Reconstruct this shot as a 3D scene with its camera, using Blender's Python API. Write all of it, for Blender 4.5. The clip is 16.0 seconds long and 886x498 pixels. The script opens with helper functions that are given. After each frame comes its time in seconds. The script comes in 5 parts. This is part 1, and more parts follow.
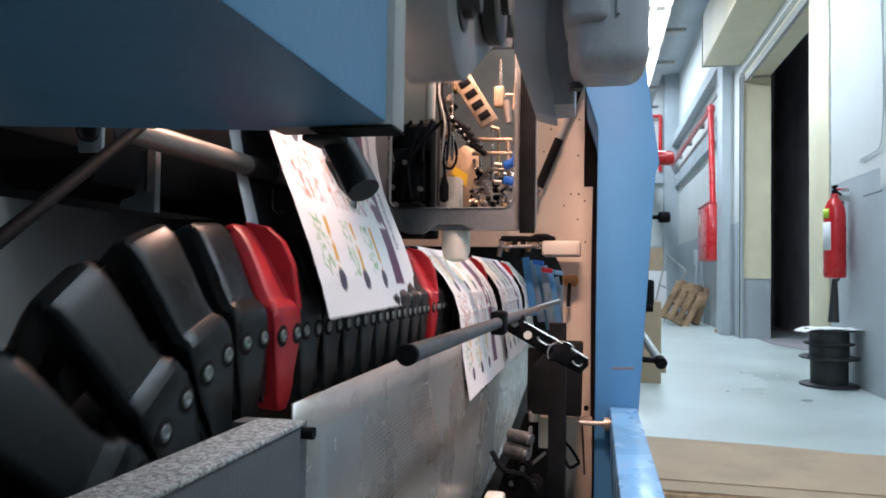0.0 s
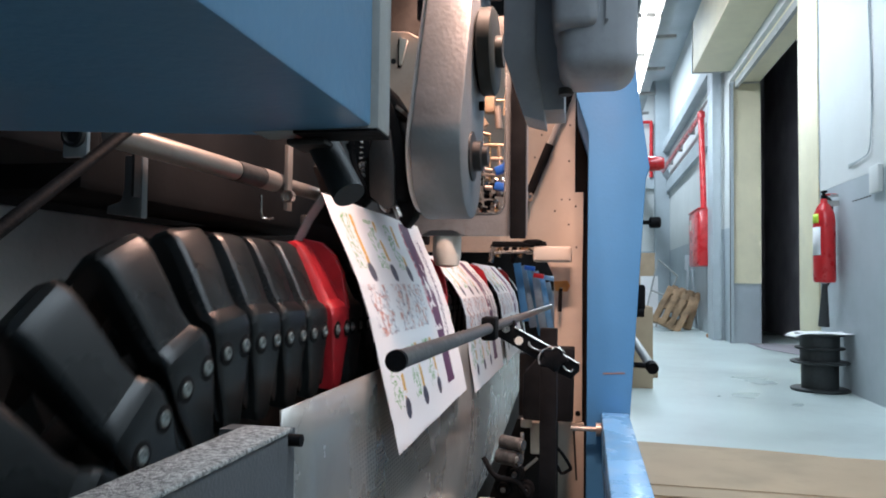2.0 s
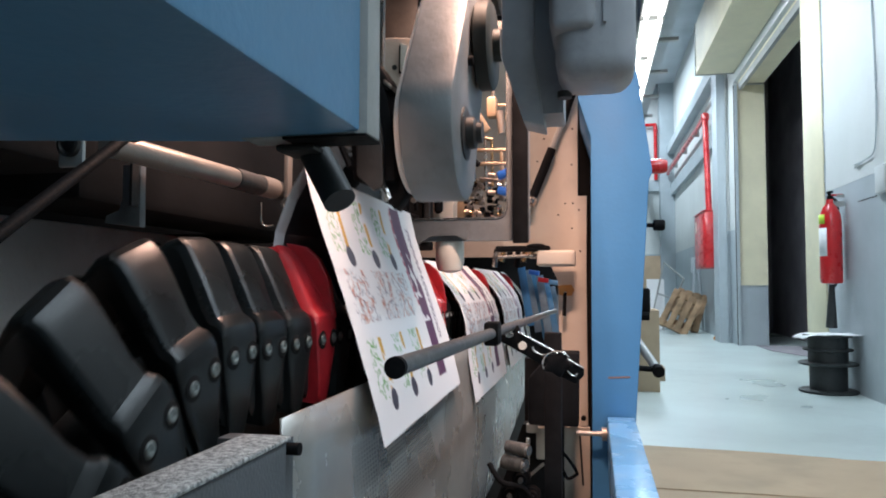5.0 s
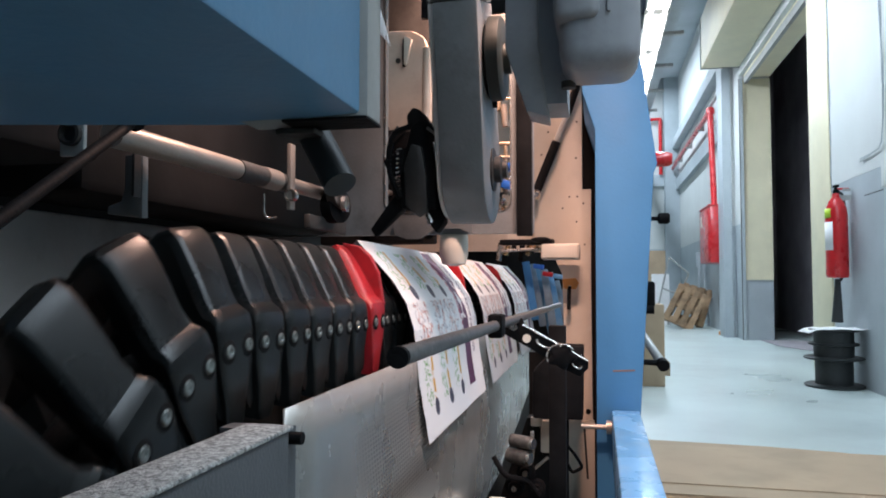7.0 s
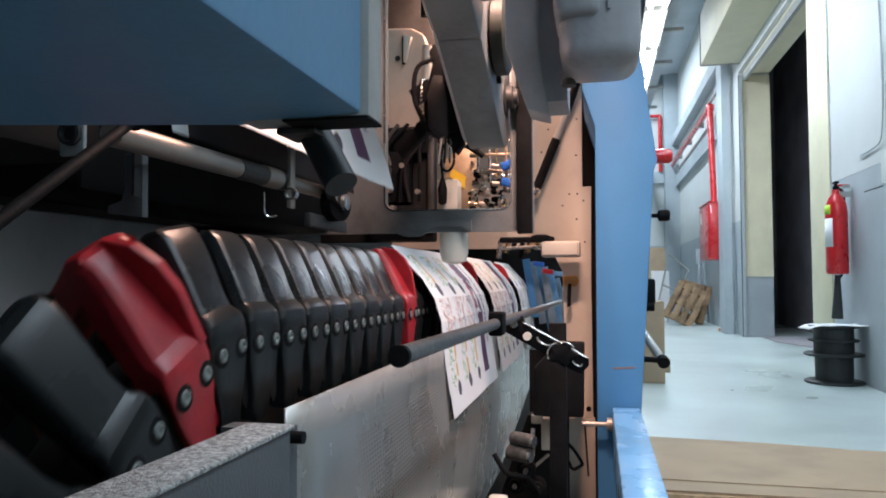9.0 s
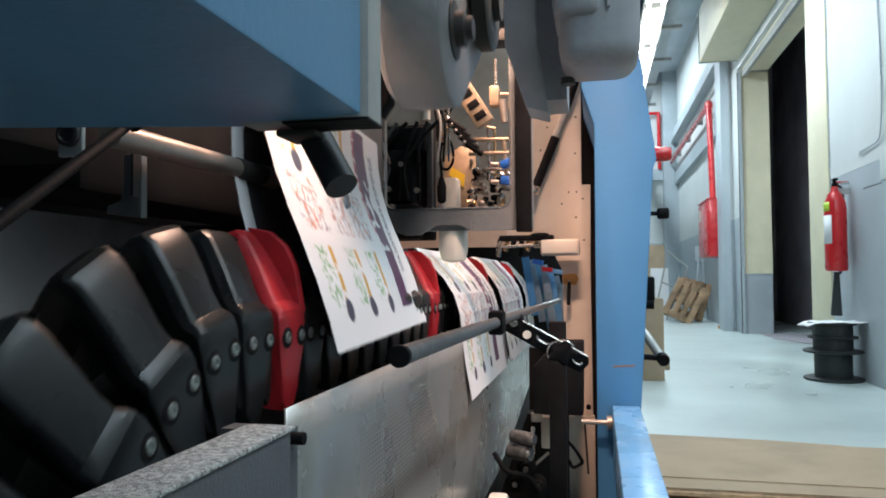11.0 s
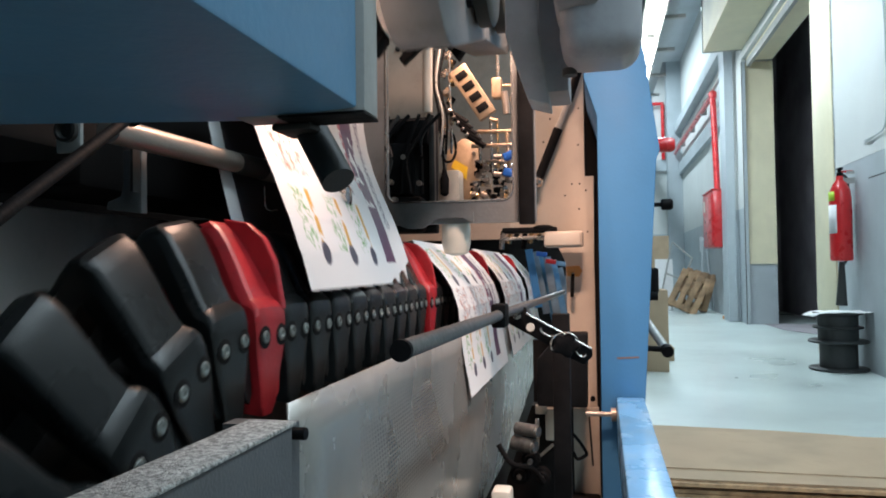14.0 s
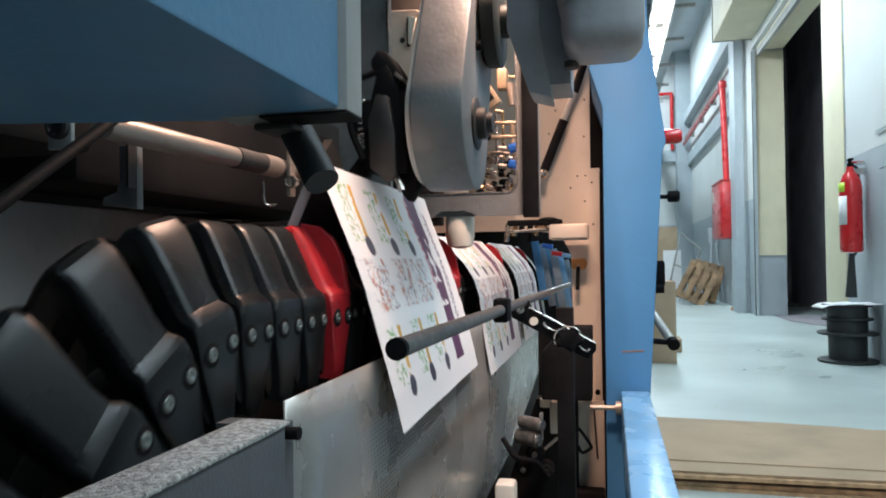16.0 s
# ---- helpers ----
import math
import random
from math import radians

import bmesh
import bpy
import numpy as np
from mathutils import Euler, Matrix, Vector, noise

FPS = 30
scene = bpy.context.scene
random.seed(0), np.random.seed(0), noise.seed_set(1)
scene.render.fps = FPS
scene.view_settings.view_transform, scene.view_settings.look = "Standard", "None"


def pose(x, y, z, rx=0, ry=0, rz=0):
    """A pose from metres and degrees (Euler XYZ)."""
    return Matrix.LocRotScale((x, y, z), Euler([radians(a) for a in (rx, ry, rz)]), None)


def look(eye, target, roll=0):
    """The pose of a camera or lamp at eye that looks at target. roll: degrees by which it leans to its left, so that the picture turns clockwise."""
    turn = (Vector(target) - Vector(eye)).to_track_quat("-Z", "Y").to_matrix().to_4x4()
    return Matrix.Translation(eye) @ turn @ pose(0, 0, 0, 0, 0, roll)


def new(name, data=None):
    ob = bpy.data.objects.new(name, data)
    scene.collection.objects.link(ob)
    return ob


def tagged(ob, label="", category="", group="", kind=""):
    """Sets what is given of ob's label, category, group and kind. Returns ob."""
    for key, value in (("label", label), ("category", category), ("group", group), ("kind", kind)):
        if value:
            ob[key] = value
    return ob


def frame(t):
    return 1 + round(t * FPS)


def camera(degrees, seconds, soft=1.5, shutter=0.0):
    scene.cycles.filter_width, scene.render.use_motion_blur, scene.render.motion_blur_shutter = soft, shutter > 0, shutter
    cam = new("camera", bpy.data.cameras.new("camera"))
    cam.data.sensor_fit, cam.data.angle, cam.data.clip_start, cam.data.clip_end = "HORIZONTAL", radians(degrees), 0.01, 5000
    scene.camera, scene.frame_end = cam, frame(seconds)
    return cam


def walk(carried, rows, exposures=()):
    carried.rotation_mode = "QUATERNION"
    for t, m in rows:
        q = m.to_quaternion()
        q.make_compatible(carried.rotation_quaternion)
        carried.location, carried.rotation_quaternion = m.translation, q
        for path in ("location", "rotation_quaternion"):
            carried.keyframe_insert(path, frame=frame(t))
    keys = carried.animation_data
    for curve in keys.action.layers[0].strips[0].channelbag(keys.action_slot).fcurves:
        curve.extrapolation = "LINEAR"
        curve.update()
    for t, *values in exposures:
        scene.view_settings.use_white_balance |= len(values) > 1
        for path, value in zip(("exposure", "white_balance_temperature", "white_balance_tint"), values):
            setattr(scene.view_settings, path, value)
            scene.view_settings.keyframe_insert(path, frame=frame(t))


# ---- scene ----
cam = camera(64.00, 16.0, soft=1.85, shutter=0.5)
# seconds, eye, pitch, heading, roll
PATH = [
    (0.0, -0.0052, -0.0087, 0.7232, 92.078, 12.179, 0.955),
    (0.5, -0.0053, -0.0084, 0.7226, 92.161, 11.996, 0.912),
    (1.0, -0.0046, -0.0079, 0.7223, 92.228, 11.883, 0.887),
    (1.5, -0.0041, -0.0075, 0.7223, 92.357, 11.701, 0.810),
    (2.0, -0.0035, -0.0066, 0.7229, 92.561, 11.556, 0.797),
    (2.5, -0.0027, -0.0064, 0.7235, 92.862, 11.465, 0.681),
    (3.0, -0.0015, -0.0065, 0.7239, 93.079, 11.513, 0.606),
    (3.5, -0.0006, -0.0065, 0.7239, 93.188, 11.591, 0.403),
    (4.0, 0.0001, -0.0055, 0.7239, 93.160, 11.702, 0.239),
    (6.5, 0.0005, -0.0007, 0.7200, 92.713, 12.352, 0.075),
    (7.0, 0.0008, -0.0004, 0.7193, 92.634, 12.364, 0.017),
    (7.5, 0.0005, -0.0005, 0.7191, 92.556, 12.354, 0.004),
    (8.0, 0.0003, 0.0002, 0.7193, 92.489, 12.350, -0.016),
    (8.5, 0.0004, -0.0000, 0.7196, 92.434, 12.357, -0.066),
    (9.0, 0.0001, 0.0000, 0.7201, 92.420, 12.350, -0.134),
    (11.5, -0.0005, 0.0006, 0.7214, 92.160, 12.272, -0.427),
    (12.0, -0.0000, 0.0001, 0.7209, 92.042, 12.296, -0.557),
    (12.5, -0.0005, 0.0013, 0.7208, 91.919, 12.322, -0.590),
    (13.0, -0.0003, 0.0015, 0.7213, 91.787, 12.370, -0.586),
    (13.5, 0.0003, 0.0022, 0.7215, 91.704, 12.503, -0.623),
    (14.0, 0.0008, 0.0032, 0.7220, 91.658, 12.608, -0.727),
    (14.5, 0.0020, 0.0041, 0.7222, 91.524, 12.690, -0.795),
    (15.0, 0.0030, 0.0059, 0.7228, 91.321, 12.806, -0.785),
    (15.5, 0.0044, 0.0079, 0.7241, 91.120, 13.011, -0.761),
    (16.0, 0.0064, 0.0101, 0.7259, 90.919, 13.257, -0.699),
]
# the lamps flicker between a violet and a cyan cast
CAST = [(0.0, 1), (0.5, 0.2), (1.0, 1), (1.5, 0), (2.0, 0.9), (2.5, 0), (3.0, 0.9), (3.5, 0), (4.0, 1), (6.5, 0), (7.0, 1), (7.5, 0), (8.0, 0.9), (8.5, 0), (9.0, 0.9),
        (11.5, 0), (12.0, 0.6), (12.5, 0), (13.0, 0.9), (13.5, 0.8), (14.0, 0), (14.5, 1), (15.0, 0), (15.5, 0.9), (16.0, 0)]
EXPOSURES = [(t, 0.14, 6400 - 100 * v, 17.0 + 6.0 * v) for t, v in CAST]
walk(cam, [(t, pose(x, y, z, rx, 0, rz) @ pose(0, 0, 0, 0, 0, roll)) for t, x, y, z, rx, rz, roll in PATH], EXPOSURES)

# ---- light ----
world = bpy.data.worlds.new("world")
scene.world = world
world.use_nodes = True
world.node_tree.nodes["Background"].inputs[0].default_value = (0.55, 0.7, 0.8, 1)
world.node_tree.nodes["Background"].inputs[1].default_value = 0.05


def area(name, at, target, sx, sy, watts, colour):
    lamp = bpy.data.lights.new(name, "AREA")
    lamp.shape, lamp.size, lamp.size_y, lamp.energy, lamp.color = "RECTANGLE", sx, sy, watts, colour
    ob = new(name, lamp)
    ob.matrix_world = look(at, target)
    return ob


COOL, WARM = (0.74, 0.95, 1.0), (1.0, 0.64, 0.45)
area("aisle_area_light", (0.62, 7.4, 3.4), (0.62, 7.41, 0), 0.22, 6.6, 150, COOL)
# unseen lamp set right of the tube row, added to brighten the beam's side
area("aisle_area_light", (1.25, -0.8, 3.4), (1.25, -0.79, 0), 0.22, 6.6, 135, COOL)
# hidden fill lamp added to lift the far wall
area("far_wall_fill", (0.45, 13.8, 5.0), (0.45, 13.81, 0), 0.22, 4.0, 180, COOL)
area("machine_lamp", (-0.045, 0.84, 1.32), (-0.16, 1.30, 0.45), 0.20, 0.05, 4.2, WARM).data.spread = radians(112)
area("machine_lamp", (-0.24, 1.56, 1.42), (-0.30, 1.80, 0.95), 0.25, 0.05, 6.0, WARM)
area("machine_lamp", (-0.235, 0.62, 1.00), (-0.285, 0.56, 0.75), 0.04, 0.05, 0.52, WARM).data.spread = radians(125)


# ---- materials ----
def mat(name, colour, rough=0.5, metal=0.0, vary=0.15, scale=8.0, bump=0.05, fine=120.0, dirt=None, dirt_amount=0.3, dirt_scale=3.0, rand=0.0, coat=0.0):
    m = bpy.data.materials.new(name)
    m.use_nodes = True
    n, l = m.node_tree.nodes, m.node_tree.links
    b = n["Principled BSDF"]
    b.inputs["Roughness"].default_value, b.inputs["Metallic"].default_value = rough, metal
    b.inputs["Coat Weight"].default_value = coat
    tc = n.new("ShaderNodeTexCoord")
    n1, n2 = n.new("ShaderNodeTexNoise"), n.new("ShaderNodeTexNoise")
    n1.inputs["Scale"].default_value, n2.inputs["Scale"].default_value = scale, fine
    n1.inputs["Detail"].default_value = 6
    for x in (n1, n2):
        l.new(tc.outputs["Object"], x.inputs["Vector"])
    dark = [c * (1 - vary) for c in colour] + [1]
    light = [min(1, c * (1 + vary)) for c in colour] + [1]
    mix = n.new("ShaderNodeMix")
    mix.data_type = "RGBA"
    mix.inputs[6].default_value, mix.inputs[7].default_value = dark, light
    ramp = n.new("ShaderNodeMapRange")
    ramp.inputs[1].default_value, ramp.inputs[2].default_value = 0.35, 0.65
    l.new(n1.outputs["Fac"], ramp.inputs[0])
    l.new(ramp.outputs[0], mix.inputs[0])
    out = mix.outputs[2]
    if dirt:
        n3 = n.new("ShaderNodeTexNoise")
        n3.inputs["Scale"].default_value, n3.inputs["Detail"].default_value = dirt_scale, 10
        n3.inputs["Roughness"].default_value = 0.7
        l.new(tc.outputs["Object"], n3.inputs["Vector"])
        r3 = n.new("ShaderNodeMapRange")
        r3.inputs[1].default_value, r3.inputs[2].default_value = 0.5, 0.72
        r3.inputs[4].default_value = dirt_amount
        l.new(n3.outputs["Fac"], r3.inputs[0])
        m3 = n.new("ShaderNodeMix")
        m3.data_type = "RGBA"
        m3.inputs[7].default_value = (*dirt, 1)
        l.new(r3.outputs[0], m3.inputs[0])
        l.new(out, m3.inputs[6])
        out = m3.outputs[2]
    if rand:
        oi = n.new("ShaderNodeObjectInfo")
        hs = n.new("ShaderNodeHueSaturation")
        rr = n.new("ShaderNodeMapRange")
        rr.inputs[3].default_value, rr.inputs[4].default_value = 1 - rand, 1 + rand
        l.new(oi.outputs["Random"], rr.inputs[0])
        l.new(rr.outputs[0], hs.inputs["Value"])
        l.new(out, hs.inputs["Color"])
        out = hs.outputs[0]
    l.new(out, b.inputs["Base Color"])
    rr2 = n.new("ShaderNodeMapRange")
    rr2.inputs[3].default_value, rr2.inputs[4].default_value = max(0.05, rough - 0.1), min(1, rough + 0.12)
    l.new(n1.outputs["Fac"], rr2.inputs[0])
    l.new(rr2.outputs[0], b.inputs["Roughness"])
    if bump:
        bp = n.new("ShaderNodeBump")
        bp.inputs["Strength"].default_value, bp.inputs["Distance"].default_value = bump, 0.004
        l.new(n2.outputs["Fac"], bp.inputs["Height"])
        l.new(bp.outputs[0], b.inputs["Normal"])
    return m


def glow(name, colour, strength):
    m = bpy.data.materials.new(name)
    m.use_nodes = True
    b = m.node_tree.nodes["Principled BSDF"]
    b.inputs["Base Color"].default_value = (*colour, 1)
    b.inputs["Emission Color"].default_value, b.inputs["Emission Strength"].default_value = (*colour, 1), strength
    return m


M_FLOOR = mat("painted_concrete", (0.52, 0.60, 0.585), 0.30, 0, 0.10, 1.3, 0.08, 60, (0.26, 0.30, 0.30), 0.45, 0.9)
M_WALL = mat("white_wall_paint", (0.61, 0.63, 0.62), 0.7, 0, 0.04, 2, 0.15, 90, (0.55, 0.57, 0.55), 0.25, 1.6)
M_DADO = mat("grey_wall_paint", (0.40, 0.45, 0.48), 0.6, 0, 0.07, 2, 0.15, 90, (0.22, 0.25, 0.27), 0.3, 1.2)
M_CREAM = mat("cream_wall_paint", (0.72, 0.66, 0.47), 0.6, 0, 0.05, 3, 0.1, 80, (0.5, 0.46, 0.36), 0.3, 2)
M_CEIL = mat("dark_ceiling_sheet", (0.05, 0.065, 0.09), 0.8, 0, 0.2, 2)
M_PURLIN = mat("grey_purlin_paint", (0.17, 0.20, 0.235), 0.6, 0, 0.1, 3)
M_NIGHT = mat("dark_doorway", (0.32, 0.30, 0.325), 0.9, 0, 0.2, 2)
M_BLUE = mat("blue_machine_paint", (0.080, 0.235, 0.40), 0.40, 0, 0.10, 7, 0.05, 260, (0.10, 0.20, 0.33), 0.40, 11)
M_BLUE2 = mat("blue_column_paint", (0.046, 0.195, 0.41), 0.62, 0, 0.07, 5, 0.06, 200, (0.07, 0.18, 0.36), 0.25, 6)
# worn paint; its lighter colour also stands in for the foot rail's sheen
M_RAIL = mat("worn_sheen_rail_paint", (0.13, 0.34, 0.60), 0.26, 0, 0.10, 14, 0.10, 240, (0.30, 0.46, 0.62), 0.6, 22)
M_GREY = mat("grey_cast_metal", (0.185, 0.195, 0.20), 0.42, 0.15, 0.12, 12, 0.12, 200, (0.08, 0.08, 0.08), 0.5, 18)
M_GREYL = mat("light_grey_enamel", (0.36, 0.37, 0.36), 0.4, 0.0, 0.08, 12, 0.06, 200, (0.12, 0.11, 0.10), 0.5, 14)
M_DARK = mat("dark_machine_metal", (0.045, 0.042, 0.040), 0.5, 0.3, 0.3, 15, 0.1, 200, (0.10, 0.09, 0.08), 0.3, 22)
# near-black for dark parts and for sheets that stand in for shade
M_DEEP = mat("black_parts_and_shade", (0.013, 0.012, 0.012), 0.7, 0, 0.3, 12)
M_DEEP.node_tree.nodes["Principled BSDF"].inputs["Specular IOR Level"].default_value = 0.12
M_PANEL = mat("brushed_steel_panel", (0.60, 0.575, 0.55), 0.55, 0.0, 0.12, 8, 0.08, 160, (0.14, 0.13, 0.12), 0.4, 9)
M_LINK = mat("black_link_plastic", (0.0125, 0.0145, 0.015), 0.29, 0, 0.2, 18, 0.08, 700, (0.026, 0.026, 0.025), 0.35, 24, 0.3)
M_LINK.node_tree.nodes["Principled BSDF"].inputs["Specular IOR Level"].default_value = 0.32
M_RED = mat("red_link_plastic", (0.40, 0.018, 0.024), 0.36, 0, 0.15, 40, 0.10, 500, (0.16, 0.03, 0.03), 0.5, 45)
M_RIVET = mat("rivet_steel", (0.34, 0.36, 0.34), 0.35, 0.8, 0.3, 200, 0.1, 900)
M_STEEL = mat("bright_steel", (0.55, 0.53, 0.50), 0.25, 0.9, 0.15, 30, 0.05, 300, (0.2, 0.17, 0.14), 0.4, 40)
M_TUBE = mat("satin_steel_tube", (0.36, 0.31, 0.27), 0.38, 0.6, 0.12, 30, 0.05, 300, (0.2, 0.15, 0.12), 0.3, 30)
M_ROD = mat("worn_black_rod", (0.13, 0.125, 0.12), 0.36, 0.6, 0.3, 60, 0.15, 400, (0.42, 0.38, 0.36), 0.5, 70)
M_BLACK = mat("black_steel", (0.006, 0.006, 0.0068), 0.68, 0.0, 0.3, 30, 0.1, 300, (0.017, 0.016, 0.015), 0.3, 60)
M_BLACK.node_tree.nodes["Principled BSDF"].inputs["Specular IOR Level"].default_value = 0.10
M_RUBBER = mat("black_rubber", (0.020, 0.024, 0.025), 0.55, 0, 0.2, 60, 0.05, 900)
M_CRM = mat("cream_machine_enamel", (0.62, 0.54, 0.45), 0.4, 0, 0.05, 10, 0.04, 200, (0.40, 0.33, 0.26), 0.3, 9)
M_TAN = mat("tan_zinc_plate", (0.46, 0.34, 0.23), 0.38, 0.3, 0.15, 30, 0.05, 300, (0.22, 0.16, 0.11), 0.4, 40)
M_BRASS = mat("brass_fitting", (0.62, 0.42, 0.22), 0.25, 0.9, 0.2, 60)
M_YELLOW = mat("yellow_label", (0.75, 0.50, 0.03), 0.5, 0, 0.05)
M_ORANGE = mat("orange_clip", (0.62, 0.26, 0.06), 0.4, 0, 0.1)
M_BLUEFIT = mat("blue_fitting", (0.03, 0.16, 0.62), 0.35, 0, 0.1)
M_REDP = mat("red_enamel", (0.62, 0.018, 0.022), 0.28, 0, 0.06, 12, 0.03, 200, (0.35, 0.02, 0.02), 0.3, 9, 0, 0.3)
M_WOOD = mat("pallet_wood", (0.29, 0.185, 0.105), 0.75, 0, 0.35, 6, 0.3, 60, (0.2, 0.13, 0.08), 0.4, 5, 0.25)
M_CARD = mat("brown_cardboard", (0.40, 0.30, 0.20), 0.85, 0, 0.10, 5, 0.15, 90, (0.28, 0.21, 0.15), 0.5, 2.5, 0.12)
M_PLY = mat("plywood_edge", (0.42, 0.27, 0.15), 0.8, 0, 0.3, 30, 0.3, 60)
M_PAPER = mat("white_paper", (0.78, 0.78, 0.79), 0.7, 0, 0.03, 20, 0.02, 300)
M_WHITE = mat("white_plastic", (0.72, 0.68, 0.60), 0.4, 0, 0.05, 20)
M_TUBEGLOW = glow("fluorescent_tube", (0.86, 0.97, 1.0), 15.0)


def chute_material():
    """Satin sheet metal with fields of small punched dimples."""
    m = mat("dimpled_sheet_metal", (0.45, 0.435, 0.405), 0.27, 0.50, 0.10, 7, 0.05, 300, (0.20, 0.18, 0.16), 0.4, 10)
    n, l = m.node_tree.nodes, m.node_tree.links
    tc = n.new("ShaderNodeTexCoord")
    sep = n.new("ShaderNodeSeparateXYZ")
    l.new(tc.outputs["Object"], sep.inputs[0])

    def mth(op, a, b=None):
        k = n.new("ShaderNodeMath")
        k.operation = op
        for i, v in enumerate((a, b)):
            if v is None:
                continue
            if isinstance(v, (int, float)):
                k.inputs[i].default_value = v
            else:
                l.new(v, k.inputs[i])
        return k.outputs[0]
    def between(v, lo, hi, soft):
        k = n.new("ShaderNodeMapRange")
        k.inputs[1].default_value, k.inputs[2].default_value = lo, lo + soft
        l.new(v, k.inputs[0])
        k2 = n.new("ShaderNodeMapRange")
        k2.inputs[1].default_value, k2.inputs[2].default_value, k2.inputs[3].default_value, k2.inputs[4].default_value = hi - soft, hi, 1.0, 0.0
        l.new(v, k2.inputs[0])
        return mth("MULTIPLY", k.outputs[0], k2.outputs[0])
    a = mth("MULTIPLY", sep.outputs[1], 2 * math.pi / 0.0155)
    c = mth("MULTIPLY", sep.outputs[2], 2 * math.pi / 0.0083)
    dots = mth("GREATER_THAN", mth("MULTIPLY", mth("SINE", mth("ADD", a, c)), mth("SINE", mth("SUBTRACT", a, c))), 0.15)
    field = mth("MULTIPLY", between(sep.outputs[1], 0.58, 0.94, 0.06), between(sep.outputs[2], 0.478, 0.602, 0.03))
    holes = mth("MULTIPLY", dots, field)
    bsdf = n["Principled BSDF"]
    before = bsdf.inputs["Base Color"].links[0].from_socket
    # the shade inside each dimple is put into the base colour
    mx = n.new("ShaderNodeMix")
    mx.data_type = "RGBA"
    mx.inputs[7].default_value = (0.05, 0.05, 0.048, 1)
    l.new(mth("MULTIPLY", holes, 0.6), mx.inputs[0])
    l.new(before, mx.inputs[6])
    l.new(mx.outputs[2], bsdf.inputs["Base Color"])
    bp = n.new("ShaderNodeBump")
    bp.inputs["Strength"].default_value, bp.inputs["Distance"].default_value = 0.8, 0.0012
    bp.invert = True
    l.new(holes, bp.inputs["Height"])
    l.new(bp.outputs[0], bsdf.inputs["Normal"])
    return m


M_CHUTE = chute_material()
M_MOTOR = mat("hammered_grey_paint", (0.29, 0.30, 0.32), 0.34, 0.0, 0.14, 16, 0.03, 90, (0.17, 0.17, 0.18), 0.5, 26)
M_WHEEL = mat("dull_green_wheel", (0.022, 0.025, 0.021), 0.5, 0.1, 0.2, 30)


def print_material():
    """White paper with rows of small coloured drawings and one dark plum band, laid out along the sheet."""
    m = bpy.data.materials.new("printed_paper")
    m.use_nodes = True
    n, l = m.node_tree.nodes, m.node_tree.links
    b = n["Principled BSDF"]
    b.inputs["Roughness"].default_value = 0.55
    uv = n.new("ShaderNodeUVMap")
    uv.uv_map = "sheet"
    sep = n.new("ShaderNodeSeparateXYZ")
    l.new(uv.outputs[0], sep.inputs[0])
    u, v = sep.outputs[0], sep.outputs[1]

    def mth(op, a, b2=None):
        k = n.new("ShaderNodeMath")
        k.operation = op
        for i, val in enumerate((a, b2)):
            if val is None:
                continue
            if isinstance(val, (int, float)):
                k.inputs[i].default_value = val
            else:
                l.new(val, k.inputs[i])
        return k.outputs[0]

    def inside(x, lo, hi):
        return mth("MULTIPLY", mth("GREATER_THAN", x, lo), mth("LESS_THAN", x, hi))

    def mix(f, a, c):
        k = n.new("ShaderNodeMix")
        k.data_type = "RGBA"
        l.new(f, k.inputs[0])
        for i, val in ((6, a), (7, c)):
            if isinstance(val, tuple):
                k.inputs[i].default_value = val
            else:
                l.new(val, k.inputs[i])
        return k.outputs[2]
    vec = n.new("ShaderNodeCombineXYZ")
    l.new(mth("MULTIPLY", u, 0.43), vec.inputs[0])
    l.new(mth("MULTIPLY", v, 0.265), vec.inputs[1])

    def noise_(scale, detail=2.0):
        k = n.new("ShaderNodeTexNoise")
        k.inputs["Scale"].default_value, k.inputs["Detail"].default_value = scale, detail
        l.new(vec.outputs[0], k.inputs["Vector"])
        return k.outputs["Fac"]

    def any_(*fs):
        out = fs[0]
        for f in fs[1:]:
            out = mth("MAXIMUM", out, f)
        return out
    n1, n2, n3 = noise_(95), noise_(45), noise_(230, 1.0)
    groups = any_(inside(v, 0.06, 0.30), inside(v, 0.64, 0.86))
    middle = inside(v, 0.37, 0.58)
    base = (0.80, 0.80, 0.81, 1)
    first = True
    for uc in (0.16, 0.37, 0.56):
        # green scribbles beside a long yellow pencil with a dark tip
        green = mth("MULTIPLY", mth("MULTIPLY", inside(u, uc - 0.10, uc - 0.025), groups), inside(n1, 0.52, 0.585))
        base = mix(green, base, (0.12, 0.36, 0.08, 1))
        pencil = mth("MULTIPLY", inside(u, uc - 0.012, uc + 0.012), groups)
        base = mix(mth("MULTIPLY", pencil, mth("GREATER_THAN", n2, 0.42)), base, (0.62, 0.36, 0.05, 1))
        for vc in (0.315, 0.875):
            du = mth("MULTIPLY", mth("SUBTRACT", u, uc), 36.0)
            dv = mth("MULTIPLY", mth("SUBTRACT", v, vc), 24.0)
            tip = mth("LESS_THAN", mth("ADD", mth("MULTIPLY", du, du), mth("MULTIPLY", dv, dv)), 1.0)
            base = mix(tip, base, (0.05, 0.05, 0.08, 1))
        blob = mth("MULTIPLY", mth("MULTIPLY", inside(u, uc - 0.09, uc + 0.06), middle), inside(n2, 0.50, 0.535))
        base = mix(blob, base, (0.55, 0.20, 0.12, 1))
